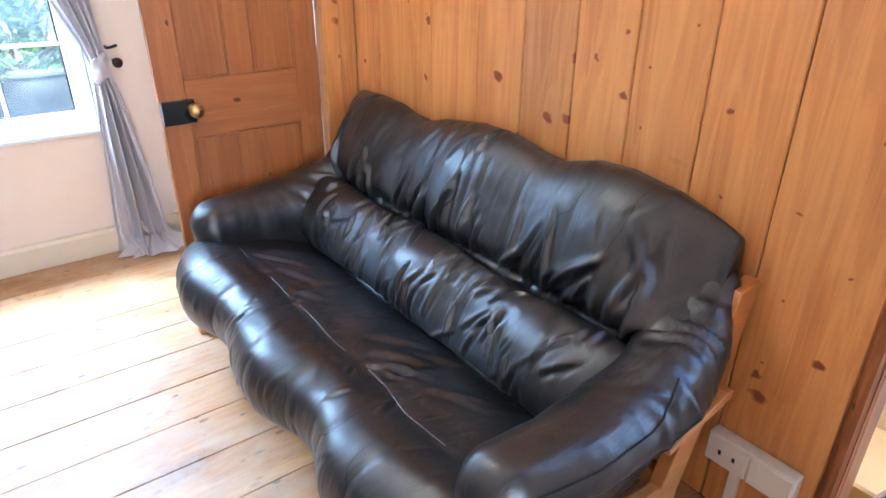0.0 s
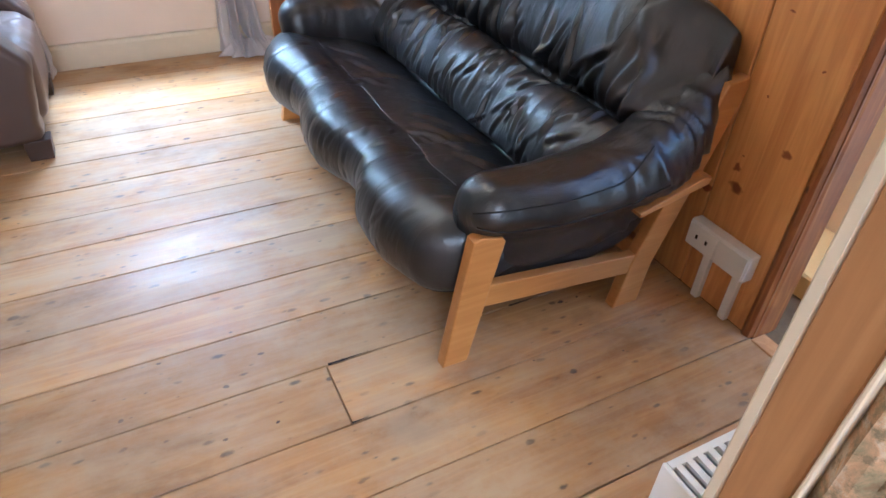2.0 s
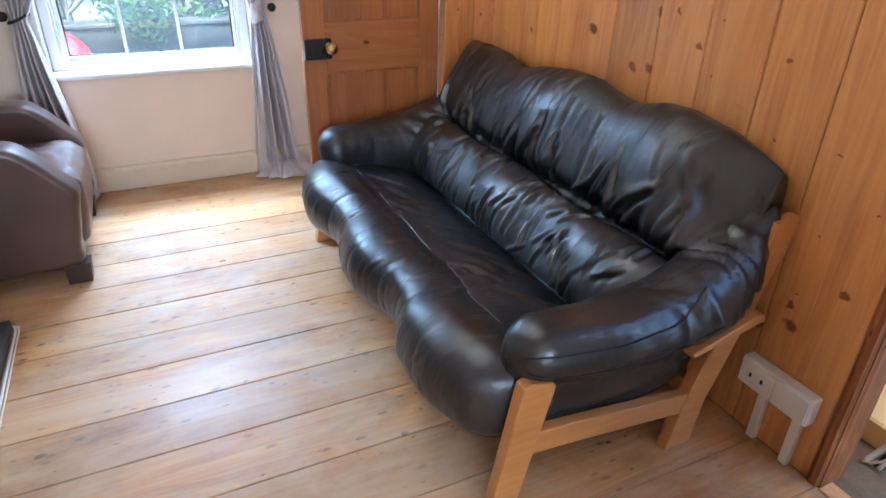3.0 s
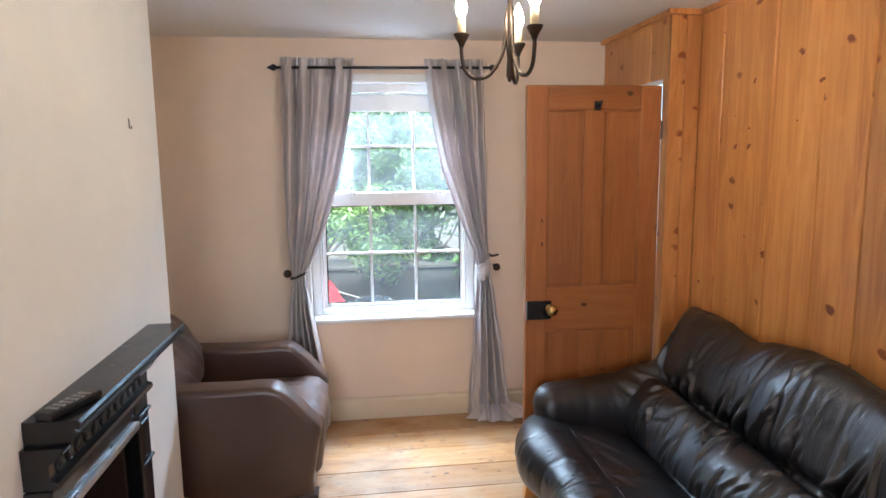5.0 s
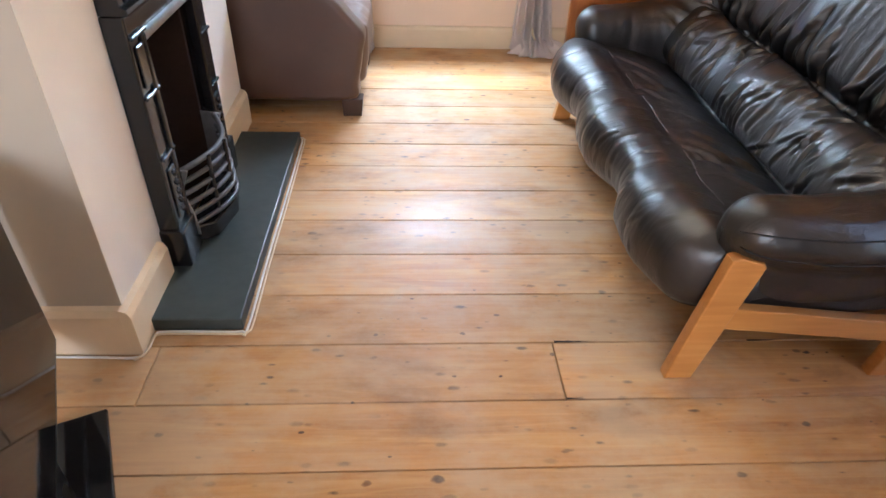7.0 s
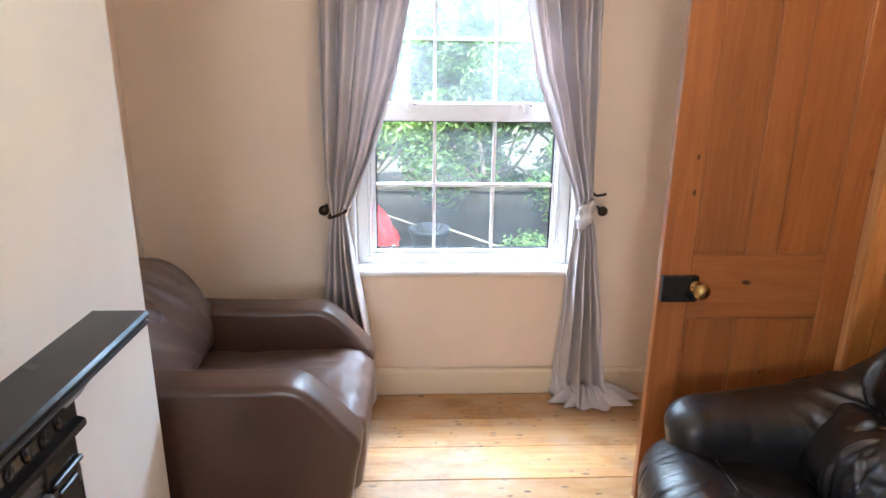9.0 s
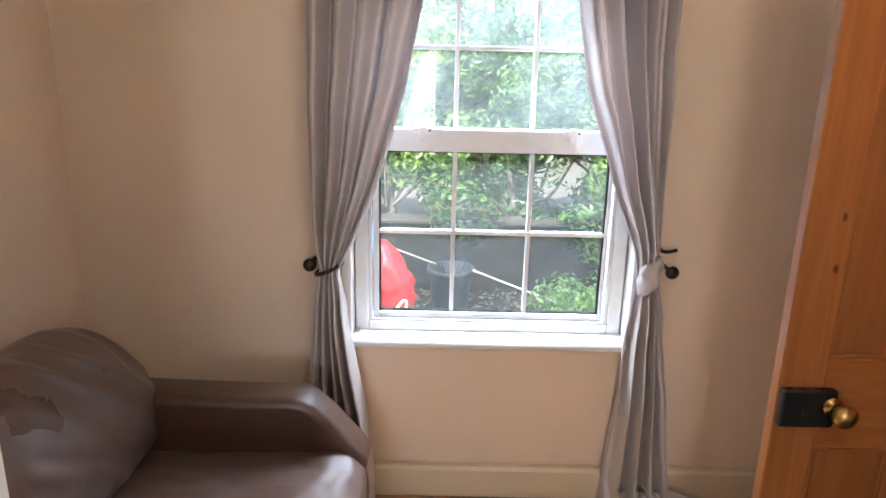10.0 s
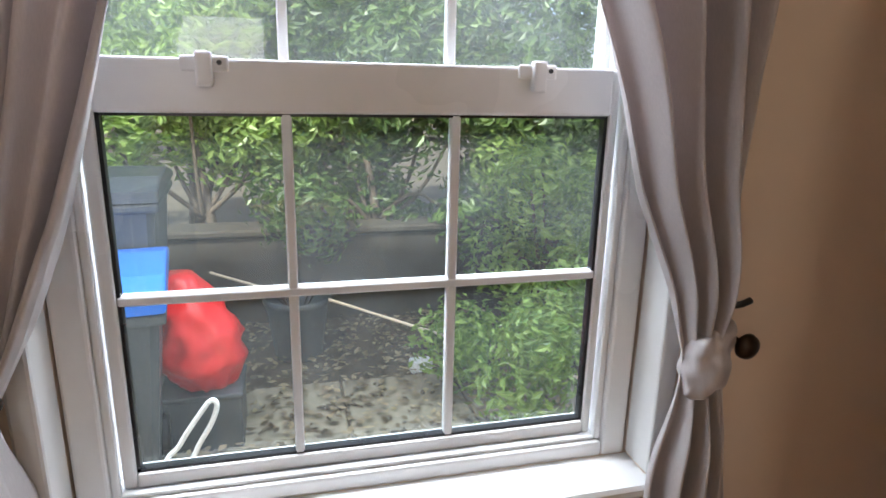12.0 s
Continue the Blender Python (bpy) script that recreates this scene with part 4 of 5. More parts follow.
def sofa_skin():
    """All points of the upholstery, row by row from the far end to the near end."""
    y = np.linspace(Y_FAR, Y_NEAR, NV)[:, None] * np.ones((1, NU))
    x = BASE[None, :, 0] * np.ones((NV, 1))
    z = BASE[None, :, 1] * np.ones((NV, 1))
    s = (np.arange(NU) / NU)[None, :] * np.ones((NV, 1))
    tan = np.roll(BASE, -3, 0) - np.roll(BASE, 2, 0)
    tan /= np.linalg.norm(tan, axis=1)[:, None]
    nx, nz = -tan[None, :, 1], tan[None, :, 0]
    arc = np.concatenate([[0], np.cumsum(np.linalg.norm(np.diff(BASE, axis=0), axis=1))])
    a = arc[None, :] * np.ones((NV, 1))
    seat = np.where(z < 0.5, np.clip((-0.70 - x) / 0.2, 0, 1), 0.0)
    lumbar = np.exp(-((s - 0.50) / 0.07) ** 2)
    back = np.exp(-((s - 0.69) / 0.09) ** 2)
    flat = np.exp(-((s - 0.335) / 0.05) ** 2)
    d = np.zeros_like(x)
    for m in SEAT_SEAMS:
        d -= 0.0028 * np.exp(-((y - m) / 0.013) ** 2) * seat
    for m in BACK_SEAMS:
        d -= 0.0035 * np.exp(-((y - m) / 0.012) ** 2) * (back + 0.6 * lumbar)
    lobe = np.cos((y + 1.36) / 0.60 * 2 * math.pi)
    d += 0.012 * seat * lobe + 0.020 * lumbar * (lobe - 0.2) + 0.012 * back * lobe
    for m in (-1.66, -2.26):
        d -= 0.012 * flat * np.exp(-((y - m) / 0.02) ** 2)
    for s0, y0, length, ang, w, h, bend in fold_list():
        da, dy = a - arc[int(s0 * NU)], -(y - y0)
        along = da * math.cos(ang) + dy * math.sin(ang)
        across = -da * math.sin(ang) + dy * math.cos(ang) + bend * along * along
        t = np.clip(along / length, 0, 1)
        d += h * np.sin(math.pi * np.clip(0.12 + 0.88 * t, 0, 1)) ** 0.7 * ((along > -0.1 * length) & (along < length)) * (np.exp(-(across / w) ** 2) - 0.75 * np.exp(-((across - 1.7 * w) / w) ** 2))
    soft = np.array([[0.010 * noise.noise(Vector((px * 5.6, py * 2.7, pz * 4.8))) + 0.0016 * noise.noise(Vector((px * 21, py * 12, pz * 18)))
                      for px, py, pz in zip(rx, ry, rz)] for rx, ry, rz in zip(x, y, z)])
    d += soft
    # the hide is drawn into the two long valleys
    d -= 0.008 * np.exp(-((s - 0.392) / 0.010) ** 2) + 0.010 * np.exp(-((s - 0.613) / 0.010) ** 2)
    x2, z2 = x + nx * d, z + nz * d
    yy = y[:, 0]
    front = np.interp(yy, [p for p, _ in FRONT], [q for _, q in FRONT])[:, None]
    top = np.interp(yy, [p for p, _ in TOPZ], [q for _, q in TOPZ])[:, None]
    x2 = x2 + front * np.clip((-0.62 - x) / 0.3, 0, 1)
    z2 = z2 + top * np.clip((z - 0.6) / 0.3, 0, 1)
    # the back draws in to the wall at both ends and keeps its corners
    wing = np.maximum(step(-2.54, -2.81, y), step(-1.20, -1.0, y)) ** 1.5
    x2 = x2 + (-0.035 - x2) * 0.62 * wing * step(0.60, 0.80, z)
    # rounded ends of the seat
    w = np.abs((y - Y_FAR) / (Y_NEAR - Y_FAR) * 2 - 1)
    k = np.sqrt(np.clip(1 - np.clip((w - 0.90) / 0.10, 0, 1) ** 2, 0, 1))
    low = 1 - step(0.45, 0.60, z)
    k = 1 - (1 - k) * (0.02 + 0.28 * low)
    cx, cz = -0.22 - 0.33 * low, 0.55 - 0.20 * low
    x2, z2 = cx + (x2 - cx) * k, cz + (z2 - cz) * k
    return np.stack([x2, y, np.maximum(z2, 0.2)], axis=2)


SKIN = sofa_skin()


def sofa_point(u, v, raised=0.0):
    """A point of the upholstery: u along the profile, v from the far end (0) to the near end (1)."""
    i, r = int(u) % NU, max(1.0, min(NV - 2.001, v * (NV - 1)))
    j, f, g = int(r), u - int(u), r - int(r)
    i2 = (i + 1) % NU
    p = (SKIN[j, i] * (1 - f) + SKIN[j, i2] * f) * (1 - g) + (SKIN[j + 1, i] * (1 - f) + SKIN[j + 1, i2] * f) * g
    n = Vector(SKIN[j, (i + 2) % NU] - SKIN[j, (i - 2) % NU]).cross(Vector(SKIN[min(NV - 1, j + 2), i] - SKIN[max(0, j - 2), i])).normalized()
    return Vector(p) + n * raised


def arm_point(t, ang, y0, front, sgn, seed):
    """A padded arm that sweeps up into the back; sgn points out of the sofa."""
    snout = math.sqrt(1 - (1 - min(1.0, t / 0.11)) ** 2)
    top = lerp([(0.0, 0.562), (0.3, 0.576), (0.55, 0.592), (0.7, 0.622), (0.85, 0.685), (1.0, 0.775)], t)
    bottom = lerp([(0.0, 0.30), (0.14, 0.25), (0.55, 0.25), (0.75, 0.30), (1.0, 0.48)], t)
    top, bottom = 0.485 + (top - 0.485) * snout, 0.485 + (bottom - 0.485) * snout
    half = lerp([(0.0, 0.092), (0.15, 0.104), (0.35, 0.118), (0.7, 0.118), (1.0, 0.085)], t) * (0.08 + 0.92 * snout)
    yc = y0 + sgn * lerp([(0.0, -0.03), (0.3, 0.0), (0.7, -0.005), (1.0, -0.05)], t)
    x = front + 0.80 * t
    c, s_ = math.cos(ang), math.sin(ang)
    mid, rh = (top + bottom) / 2, (top - bottom) / 2
    z = mid + rh * math.copysign(abs(s_) ** (0.95 - 0.2 * snout), s_)
    tuck = 0.080 * max(0.0, c * sgn) ** 0.5 * (1 - float(step(0.36, 0.50, z)))
    y = yc + half * math.copysign(abs(c) ** (0.95 - 0.23 * snout), c) - sgn * tuck
    loose = float(step(0.42, 0.72, t))
    q = 3 * noise.noise(Vector((x * 4, y * 5, seed)))
    fold = max(0.0, 1 - 2.2 * abs(noise.noise(Vector((x * 17 + q + s_ * 1.5, y * 6, z * 4 + seed)))))
    e = 0.017 * fold * loose + 0.006 * noise.noise(Vector((x * 7, y * 9, z * 9 + seed))) + 0.002 * noise.noise(Vector((x * 26, y * 22, z * 22 + seed)))
    return Vector((x, y + e * c * 0.8, z + e * s_))


def arm(y0, front, sgn, seed):
    return grid([[arm_point((k / 119) ** 1.6, 2 * math.pi * j / 96, y0, front, sgn, seed) for j in range(96)] for k in range(120)], wrap=True, caps=True)


# pale grey that paints the broken glints along the seat crease
GLINT_GREY = plain("worn_piping", (0.16, 0.15, 0.15), 0.3, 0, 9, 0.9, 0.2)


def sofa():
    s = thing("sofa", (-0.5, -1.93, 0), "black leather three-seat sofa on a light wooden frame, creased", "sofa")
    body = part("upholstery", grid(SKIN.tolist(), wrap=True, caps=True), BLACK_LEATHER, s, "creased black leather seat and back", smooth=True)
    span = Y_NEAR - Y_FAR

    def thread(points, raised=0.0028, r=0.0036, name="seam", material=SEAM):
        """A line of stitching through (profile share, y) pairs."""
        pts = [(p.x, p.y) for p in spline([(a, b, 0) for a, b in points], 12 * len(points))]
        part(name, tube([sofa_point(a * NU, (b - Y_FAR) / span, raised) for a, b in pts], r, 5), material, body, smooth=True)

    for k, y in enumerate(SEAT_SEAMS):
        thread([(0.03, y), (0.10, y), (0.14, y + 0.004), (0.16, y + (0.035 if k % 2 else -0.03)), (0.19, y + (0.04 if k % 2 else -0.035)), (0.25, y + (0.035 if k % 2 else -0.03))])
    for k, y in enumerate(BACK_SEAMS):
        hook = 0.045 if k % 2 else 0.012
        thread([(0.84, y - 0.03), (0.80, y - 0.012), (0.765, y), (0.725, y + 0.004), (0.712, y + hook), (0.69, y + hook + 0.01), (0.65, y + hook + 0.02), (0.625, y + hook + 0.03)])
    for k, y in enumerate((-1.36, -1.50, -1.64, -1.80, -1.96, -2.12, -2.28, -2.44)):
        thread([(0.40, y), (0.45, y - 0.012), (0.51, y - 0.018), (0.58, y - 0.03)], r=0.0018)
        if k % 2:
            thread([(0.47, y - 0.015), (0.472, y - 0.07), (0.47, y - 0.135)], r=0.0018)
            thread([(0.535, y - 0.025), (0.537, y - 0.08), (0.535, y - 0.14)], r=0.0018)
    for y in (-1.66, -2.26):
        thread([(0.29, y + 0.01), (0.33, y), (0.37, y - 0.03), (0.388, y - 0.05)])
    # thin pale tubes drawn as highlights in the seat crease, no real piping
    pts = [sofa_point(0.282 * NU + 0.9 * math.sin(v * 30), v, 0.001) for v in (0.08 + 0.82 * k / 120 for k in range(121))]
    for a, b in ((2, 16), (30, 44), (50, 76), (84, 116)):
        part("worn_piping", tube(pts[a:b], 0.0026, 5), GLINT_GREY, body, smooth=True)
    piping = [sofa_point(0.043 * NU, 0.04 + 0.92 * k / 120, 0.003) for k in range(121)]
    part("piping", tube(piping, 0.005, 6), BLACK_LEATHER, body, smooth=True)
    for y0, front, sgn, seed in ((-2.805, -0.872, -1, 2.0), (-1.075, -0.895, 1, 7.0)):
        pad = part("armrest", arm(y0, front, sgn, seed), BLACK_LEATHER, s, "padded leather armrest", smooth=True)
        for hgt, t0, t1 in ((0.62, 0.02, 0.66), (0.16, 0.03, 0.72)):
            line = []
            for k in range(60):
                t = t0 + (t1 - t0) * k / 59
                g = math.asin(hgt + (0.30 * step(0.5, 0.7, t) if hgt > 0.5 else 0.0))
                p = arm_point(t, g if sgn > 0 else math.pi - g, y0, front, sgn, seed)
                line.append(p + Vector((0, sgn * 0.002, 0.001)))
            part("seam", tube(line, 0.0025, 5), SEAM, pad, smooth=True)
    # end frames
    for y, t in ((-2.832, 0.042), (-1.075, 0.042)):
        fr = new("end_frame")
        fr.parent = s
        a, b = y - t / 2, y + t / 2
        part("front_leg", prism([(-0.935, 0.0), (-0.855, 0.0), (-0.765, 0.41), (-0.775, 0.425), (-0.838, 0.440), (-0.862, 0.432)], "y", a, b, 0.005), BEECH, fr)
        part("rear_post", prism([(-0.315, 0.0), (-0.215, 0.0), (-0.195, 0.16), (-0.015, 0.70), (-0.018, 0.745), (-0.095, 0.735), (-0.285, 0.17)], "y", a, b, 0.005), BEECH, fr)
        part("rail", prism([(-0.83, 0.195), (-0.27, 0.135), (-0.26, 0.205), (-0.81, 0.268)], "y", a + 0.004, b - 0.004, 0.004), BEECH, fr)
        out = -1 if y < -2 else 1
        part("arm_bracket", prism([(-0.335, 0.385), (-0.09, 0.44), (-0.085, 0.462), (-0.115, 0.468), (-0.34, 0.40)], "y", y - 0.055 if out < 0 else y - 0.03, y + 0.03 if out < 0 else y + 0.055, 0.004), BEECH, fr)
    part("front_rail", boxes(((-0.79, -2.815, 0.165), (-0.745, -1.09, 0.225)), bevel=0.004), BEECH, s)
    part("back_rail", boxes(((-0.24, -2.80, 0.15), (-0.20, -1.10, 0.215)), bevel=0.004), BEECH, s)
    adopt(s)


sofa()


# ---- armchair ----
def armchair():
    c = thing("armchair", (-2.35, -0.64, 0), "brown leather armchair with sloping arms beside the window", "armchair")
    side = spline([(-2.86, 0.10, 0), (-2.4, 0.085, 0), (-1.975, 0.085, 0), (-1.93, 0.18, 0), (-1.905, 0.32, 0), (-1.892, 0.41, 0), (-1.95, 0.485, 0), (-2.03, 0.575, 0), (-2.11, 0.622, 0), (-2.30, 0.622, 0), (-2.62, 0.63, 0), (-2.84, 0.64, 0), (-2.89, 0.4, 0)], 60, True)
    out = [(p.x, p.y) for p in side]
    for a, b in ((-1.088, -0.935), (-0.435, -0.285)):
        pad = part("armrest", prism(out, "y", a, b, 0.028, 4), BROWN_LEATHER, c, smooth=True)
        for f_ in pad.data.polygons:
            f_.use_smooth = f_.area < 0.05
    rows = []
    ring = spline([(-2.72, 0.12, 0), (-2.2, 0.11, 0), (-1.94, 0.12, 0), (-1.895, 0.2, 0), (-1.885, 0.34, 0), (-1.90, 0.41, 0), (-2.0, 0.445, 0), (-2.3, 0.435, 0), (-2.7, 0.41, 0)], 90, True)
    for k in range(60):
        f = k / 59
        y = -0.945 + 0.52 * f
        w = abs(2 * f - 1)
        sc = 1.0 if w < 0.85 else 0.93 + 0.07 * math.sqrt(max(0.0, 1 - ((w - 0.85) / 0.15) ** 2))
        row = []
        for p in ring:
            e = 0.010 * noise.noise(Vector((p.x * 8, y * 6, p.y * 8))) + 0.006 * (1 - 2.3 * abs(noise.noise(Vector((p.x * 16, y * 9, 4.0)))))
            row.append((-2.3 + (p.x + 2.3) * sc, y, 0.27 + (p.y - 0.27) * sc + e * (p.y > 0.3)))
        rows.append(row)
    seat = part("seat_cushion", grid(rows, wrap=True, caps=True), SHEEN_BROWN, c, "creased brown leather seat cushion", smooth=True)
    part("seam", tube(spline([(-1.90, -0.93, 0.36), (-1.893, -0.78, 0.362), (-1.895, -0.62, 0.352), (-1.9, -0.5, 0.36), (-1.905, -0.44, 0.35)], 30), 0.003, 6), SEAM, seat, smooth=True)
    rows = []
    ring = spline([(-2.60, 0.40, 0), (-2.545, 0.50, 0), (-2.54, 0.60, 0), (-2.60, 0.74, 0), (-2.68, 0.84, 0), (-2.77, 0.875, 0), (-2.86, 0.84, 0), (-2.90, 0.6, 0), (-2.88, 0.12, 0), (-2.7, 0.12, 0)], 90, True)
    for k in range(70):
        f = k / 69
        y = -1.05 + 0.74 * f
        w = abs(2 * f - 1)
        arch = 0.9 * (1 - w ** 2.6)
        row = []
        for p in ring:
            lift = max(0.0, (p.y - 0.55) / 0.33)
            e = 0.012 * noise.noise(Vector((p.x * 5, y * 5, p.y * 5 + 9))) + 0.013 * max(0.0, 1 - 3.2 * abs(noise.noise(Vector((p.x * 5 + p.y * 4, y * 7 + p.y * 6, p.y * 4)))))
            z = p.y + lift * (0.9 * arch - 0.75) * 0.13
            row.append((p.x + e - 0.05 * (w ** 3), y, z + e * 0.5))
        rows.append(row)
    part("back_cushion", grid(rows, wrap=True, caps=True), SHEEN_BROWN, c, "creased brown leather back cushion", smooth=True)
    for x in (-1.965, -2.82):
        for y in (-1.075, -0.36):
            part("foot", prism([(x - 0.05, 0.0), (x + 0.042, 0.0), (x + 0.052, 0.09), (x - 0.055, 0.09)], "y", y, y + 0.085, 0.004), DARK_FOOT, c)
    adopt(c)


armchair()


# ---- chandelier ----
def chandelier():
    cx, cy = -1.21, -1.9
    c = thing("chandelier", (cx, cy, CEILING), "bronze three-arm chandelier with lit candle bulbs", "chandelier")
    part("ceiling_rose", lathe([(0.05, 0.0), (0.048, -0.012), (0.03, -0.028), (0.008, -0.04)], (cx, cy, CEILING), 20), BRONZE, c, smooth=True)
    part("stem", lathe([(0.004, -0.47), (0.011, -0.45), (0.008, -0.40), (0.016, -0.33), (0.018, -0.28), (0.008, -0.24), (0.007, -0.04)], (cx, cy, CEILING), 16), BRONZE, c, smooth=True)
    for deg in (183, 284, 66):
        d = Vector((math.cos(radians(deg)), math.sin(radians(deg)), 0))
        o = Vector((cx, cy, 0))
        pts = [o + d * r + Vector((0, 0, z)) for r, z in ((0.012, 2.05), (0.022, 1.96), (0.06, 1.895), (0.105, 1.878), (0.14, 1.90), (0.152, 1.95), (0.152, 1.985))]
        a = part("arm", tube(spline(pts, 26), 0.006, 8), BRONZE, c, smooth=True)
        tip = o + d * 0.152
        part("cup", lathe([(0.006, 1.97), (0.012, 1.985), (0.024, 2.005), (0.025, 2.01), (0.008, 2.011)], tip, 16), BRONZE, a, smooth=True)
        part("sleeve", lathe([(0.0125, 2.01), (0.0125, 2.06)], tip, 14), SLEEVE, a, smooth=True)
        part("bulb", lathe([(0.008, 2.06), (0.016, 2.075), (0.0175, 2.09), (0.013, 2.11), (0.006, 2.128), (0.001, 2.138)], tip, 16), FLAME, a, smooth=True)
    adopt(c)


chandelier()

# ---- sockets, radiator, television ----
sk_ = thing("wall_socket", (0, -2.95, 0.23), "white surface-mounted socket box with two conduits", "socket")
bx = part("socket_box", boxes(((-0.045, -3.072, 0.182), (-0.003, -2.832, 0.276)), bevel=0.005, seg=2), PLASTIC, sk_)
part("socket_plate", boxes(((-0.052, -2.950, 0.186), (-0.0455, -2.836, 0.272)), bevel=0.003), PLASTIC, bx)
part("socket_plate", boxes(((-0.052, -3.068, 0.186), (-0.0455, -2.955, 0.272)), bevel=0.003), PLASTIC, bx)
for y in (-2.875, -2.915):
    part("socket_slot", boxes(((-0.0535, y - 0.004, 0.222), (-0.0518, y + 0.004, 0.236))), BLACK, bx)
for y in (-2.915, -3.035):
    part("conduit", boxes(((-0.026, y - 0.014, 0.0), (-0.003, y + 0.014, 0.182)), bevel=0.003), PLASTIC, sk_)
adopt(sk_)

rad = thing("radiator", (-0.5, -3.62, 0.1), "white panel radiator with slotted top grille", "radiator")
part("panel", boxes(((-0.945, -3.612, 0.12), (-0.15, -3.598, 0.535)), bevel=0.005, seg=2), WHITE, rad)
part("back_panel", boxes(((-0.945, -3.684, 0.12), (-0.15, -3.67, 0.535)), bevel=0.004), WHITE, rad)
part("side_cover", boxes(((-0.950, -3.684, 0.12), (-0.942, -3.598, 0.55)), bevel=0.002), WHITE, rad)
part("side_cover", boxes(((-0.155, -3.684, 0.12), (-0.147, -3.598, 0.55)), bevel=0.002), WHITE, rad)
part("top_grille", boxes(((-0.942, -3.612, 0.542), (-0.15, -3.600, 0.55)), ((-0.942, -3.684, 0.542), (-0.15, -3.672, 0.55)),
                         *[((-0.935 + 0.022 * k, -3.672, 0.542), (-0.923 + 0.022 * k, -3.612, 0.55)) for k in range(35)]), WHITE, rad)
for x in (-0.9, -0.3):
    part("foot", boxes(((x, -3.67, 0.0), (x + 0.03, -3.62, 0.13)), bevel=0.003), WHITE, rad)
adopt(rad)

tv = thing("television", (-2.6, -3.0, 0), "black flat-screen television on a glossy base", "television")
TVM = Matrix.Translation((-2.645, -2.795, 0)) @ Matrix.Rotation(radians(24), 4, "Z")


def tvbox(name, lo, hi, m, bevel=0.004, parent=None):
    bm = boxes((lo, hi), bevel=bevel, seg=2)
    bmesh.ops.transform(bm, matrix=TVM, verts=bm.verts)
    return part(name, bm, m, parent or tv)


case = tvbox("case", (-0.05, -0.92, 0.125), (0.0, 0.0, 0.68), BLACK, 0.006)
tvbox("screen", (0.0005, -0.90, 0.15), (0.003, -0.02, 0.66), SCREEN, 0.0, case)
tvbox("base_plate", (-0.135, -0.72, 0.0), (0.085, -0.20, 0.016), SCREEN)
tvbox("neck", (-0.045, -0.52, 0.0165), (-0.01, -0.40, 0.14), BLACK)
adopt(tv)

lead = thing("flex_lead", (0.6, -3.4, 0.1), "tangle of pale electric flex on the stair lobby floor", "cable")
rnd = random.Random(12)
for k in range(5):
    pts = [(0.22 + 0.07 * j + rnd.uniform(-0.02, 0.02), -3.16 - 0.07 * j + rnd.uniform(-0.03, 0.03), 0.10 + 0.02 * (j % 2) + rnd.uniform(0, 0.03) + 0.01 * k) for j in range(7)]
    pts[0] = (pts[0][0], pts[0][1], 0.006)
    part("flex", tube(spline(pts, 40), 0.006, 6), SKIRT if k != 2 else BLACK, lead, smooth=True)
adopt(lead)

LABELS = {"wall_north": "cream painted window wall", "wall_west": "cream painted side wall", "wall_south": "cream painted rear wall", "wall_east_rear": "cream painted rear room wall",
          "wall_cross": "cream stub wall beside the wide opening", "wall_upper": "unseen upper front wall added to shade the garden", "chimney_breast": "pale painted chimney breast over the fireplace",
          "chimney_back": "pale back of the chimney breast", "chimney_return": "grey side of the chimney breast, darker than its front", "ceiling": "white painted plaster ceiling",
          "wall_lobby": "white entrance lobby wall", "wall_stair": "cream stair lobby wall, yellowed by painted warm light", "wall_casing": "pine framing round the doorway", "wall_jamb": "stripped rough plaster edge of the opening",
          "floor_stair": "brown carpeted stair lobby floor", "threshold": "pale worn threshold strip", "trim_plank_edge": "dark chipped pine edge strip of the partition",
          "trim_jamb": "bare strip of trim on the stripped opening", "trim_ceiling": "narrow pine ceiling strip", "trim_casing": "narrow pine ceiling strip over the lobby", "trim_corner": "white corner strip beside the pine casing",
          "baseboard_north": "cream gloss skirting board under the window", "baseboard_chimney": "cream gloss skirting on the chimney breast", "baseboard_return": "cream gloss skirting beside the television"}
for o in list(scene.objects):
    if o.type == "MESH" and not o.parent:
        key = o.name.split(".")[0]
        if key in LABELS:
            tagged(o, LABELS[key], "wall" if "wall" in key or "chimney" in key else key.split("_")[0], kind="structure")


# ---- front garden ----
GROUND = -0.15
bm = bmesh.new()
ring = [0.0, 1.0, 2.0, 3.0, 4.0, 6.0, 10.0, 30.0, 120.0, 600.0]
xs = sorted({-x for x in ring} | set(ring))
ys = [0.28, 0.8, 1.4, 2.0, 2.6, 3.2, 4.0, 6.0, 12.0, 40.0, 150.0, 600.0]
rows = [[(x - 1.5, y, GROUND - 0.02 + (0.025 * noise.noise(Vector((x * 2, y * 2, 1))) if y < 6 and abs(x) < 6 else 0)) for x in xs] for y in ys]
part("ground", grid(rows), EARTH)
tagged(part("ground_under", boxes(((-12, -12, -0.5), (12, 0.27, -0.31))), EARTH), "bare earth under the house floor", "ground", kind="structure")
pav = tagged(part("pavement", boxes(((-3.2, 0.29, -0.2), (-0.2, 2.12, GROUND - 0.006))), EARTH), "worn sandy paving slabs below the window", "paving", kind="structure")
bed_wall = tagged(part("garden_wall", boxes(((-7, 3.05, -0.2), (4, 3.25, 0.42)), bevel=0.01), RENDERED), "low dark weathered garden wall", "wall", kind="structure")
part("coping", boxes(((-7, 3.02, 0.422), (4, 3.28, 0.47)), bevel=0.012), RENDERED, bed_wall)

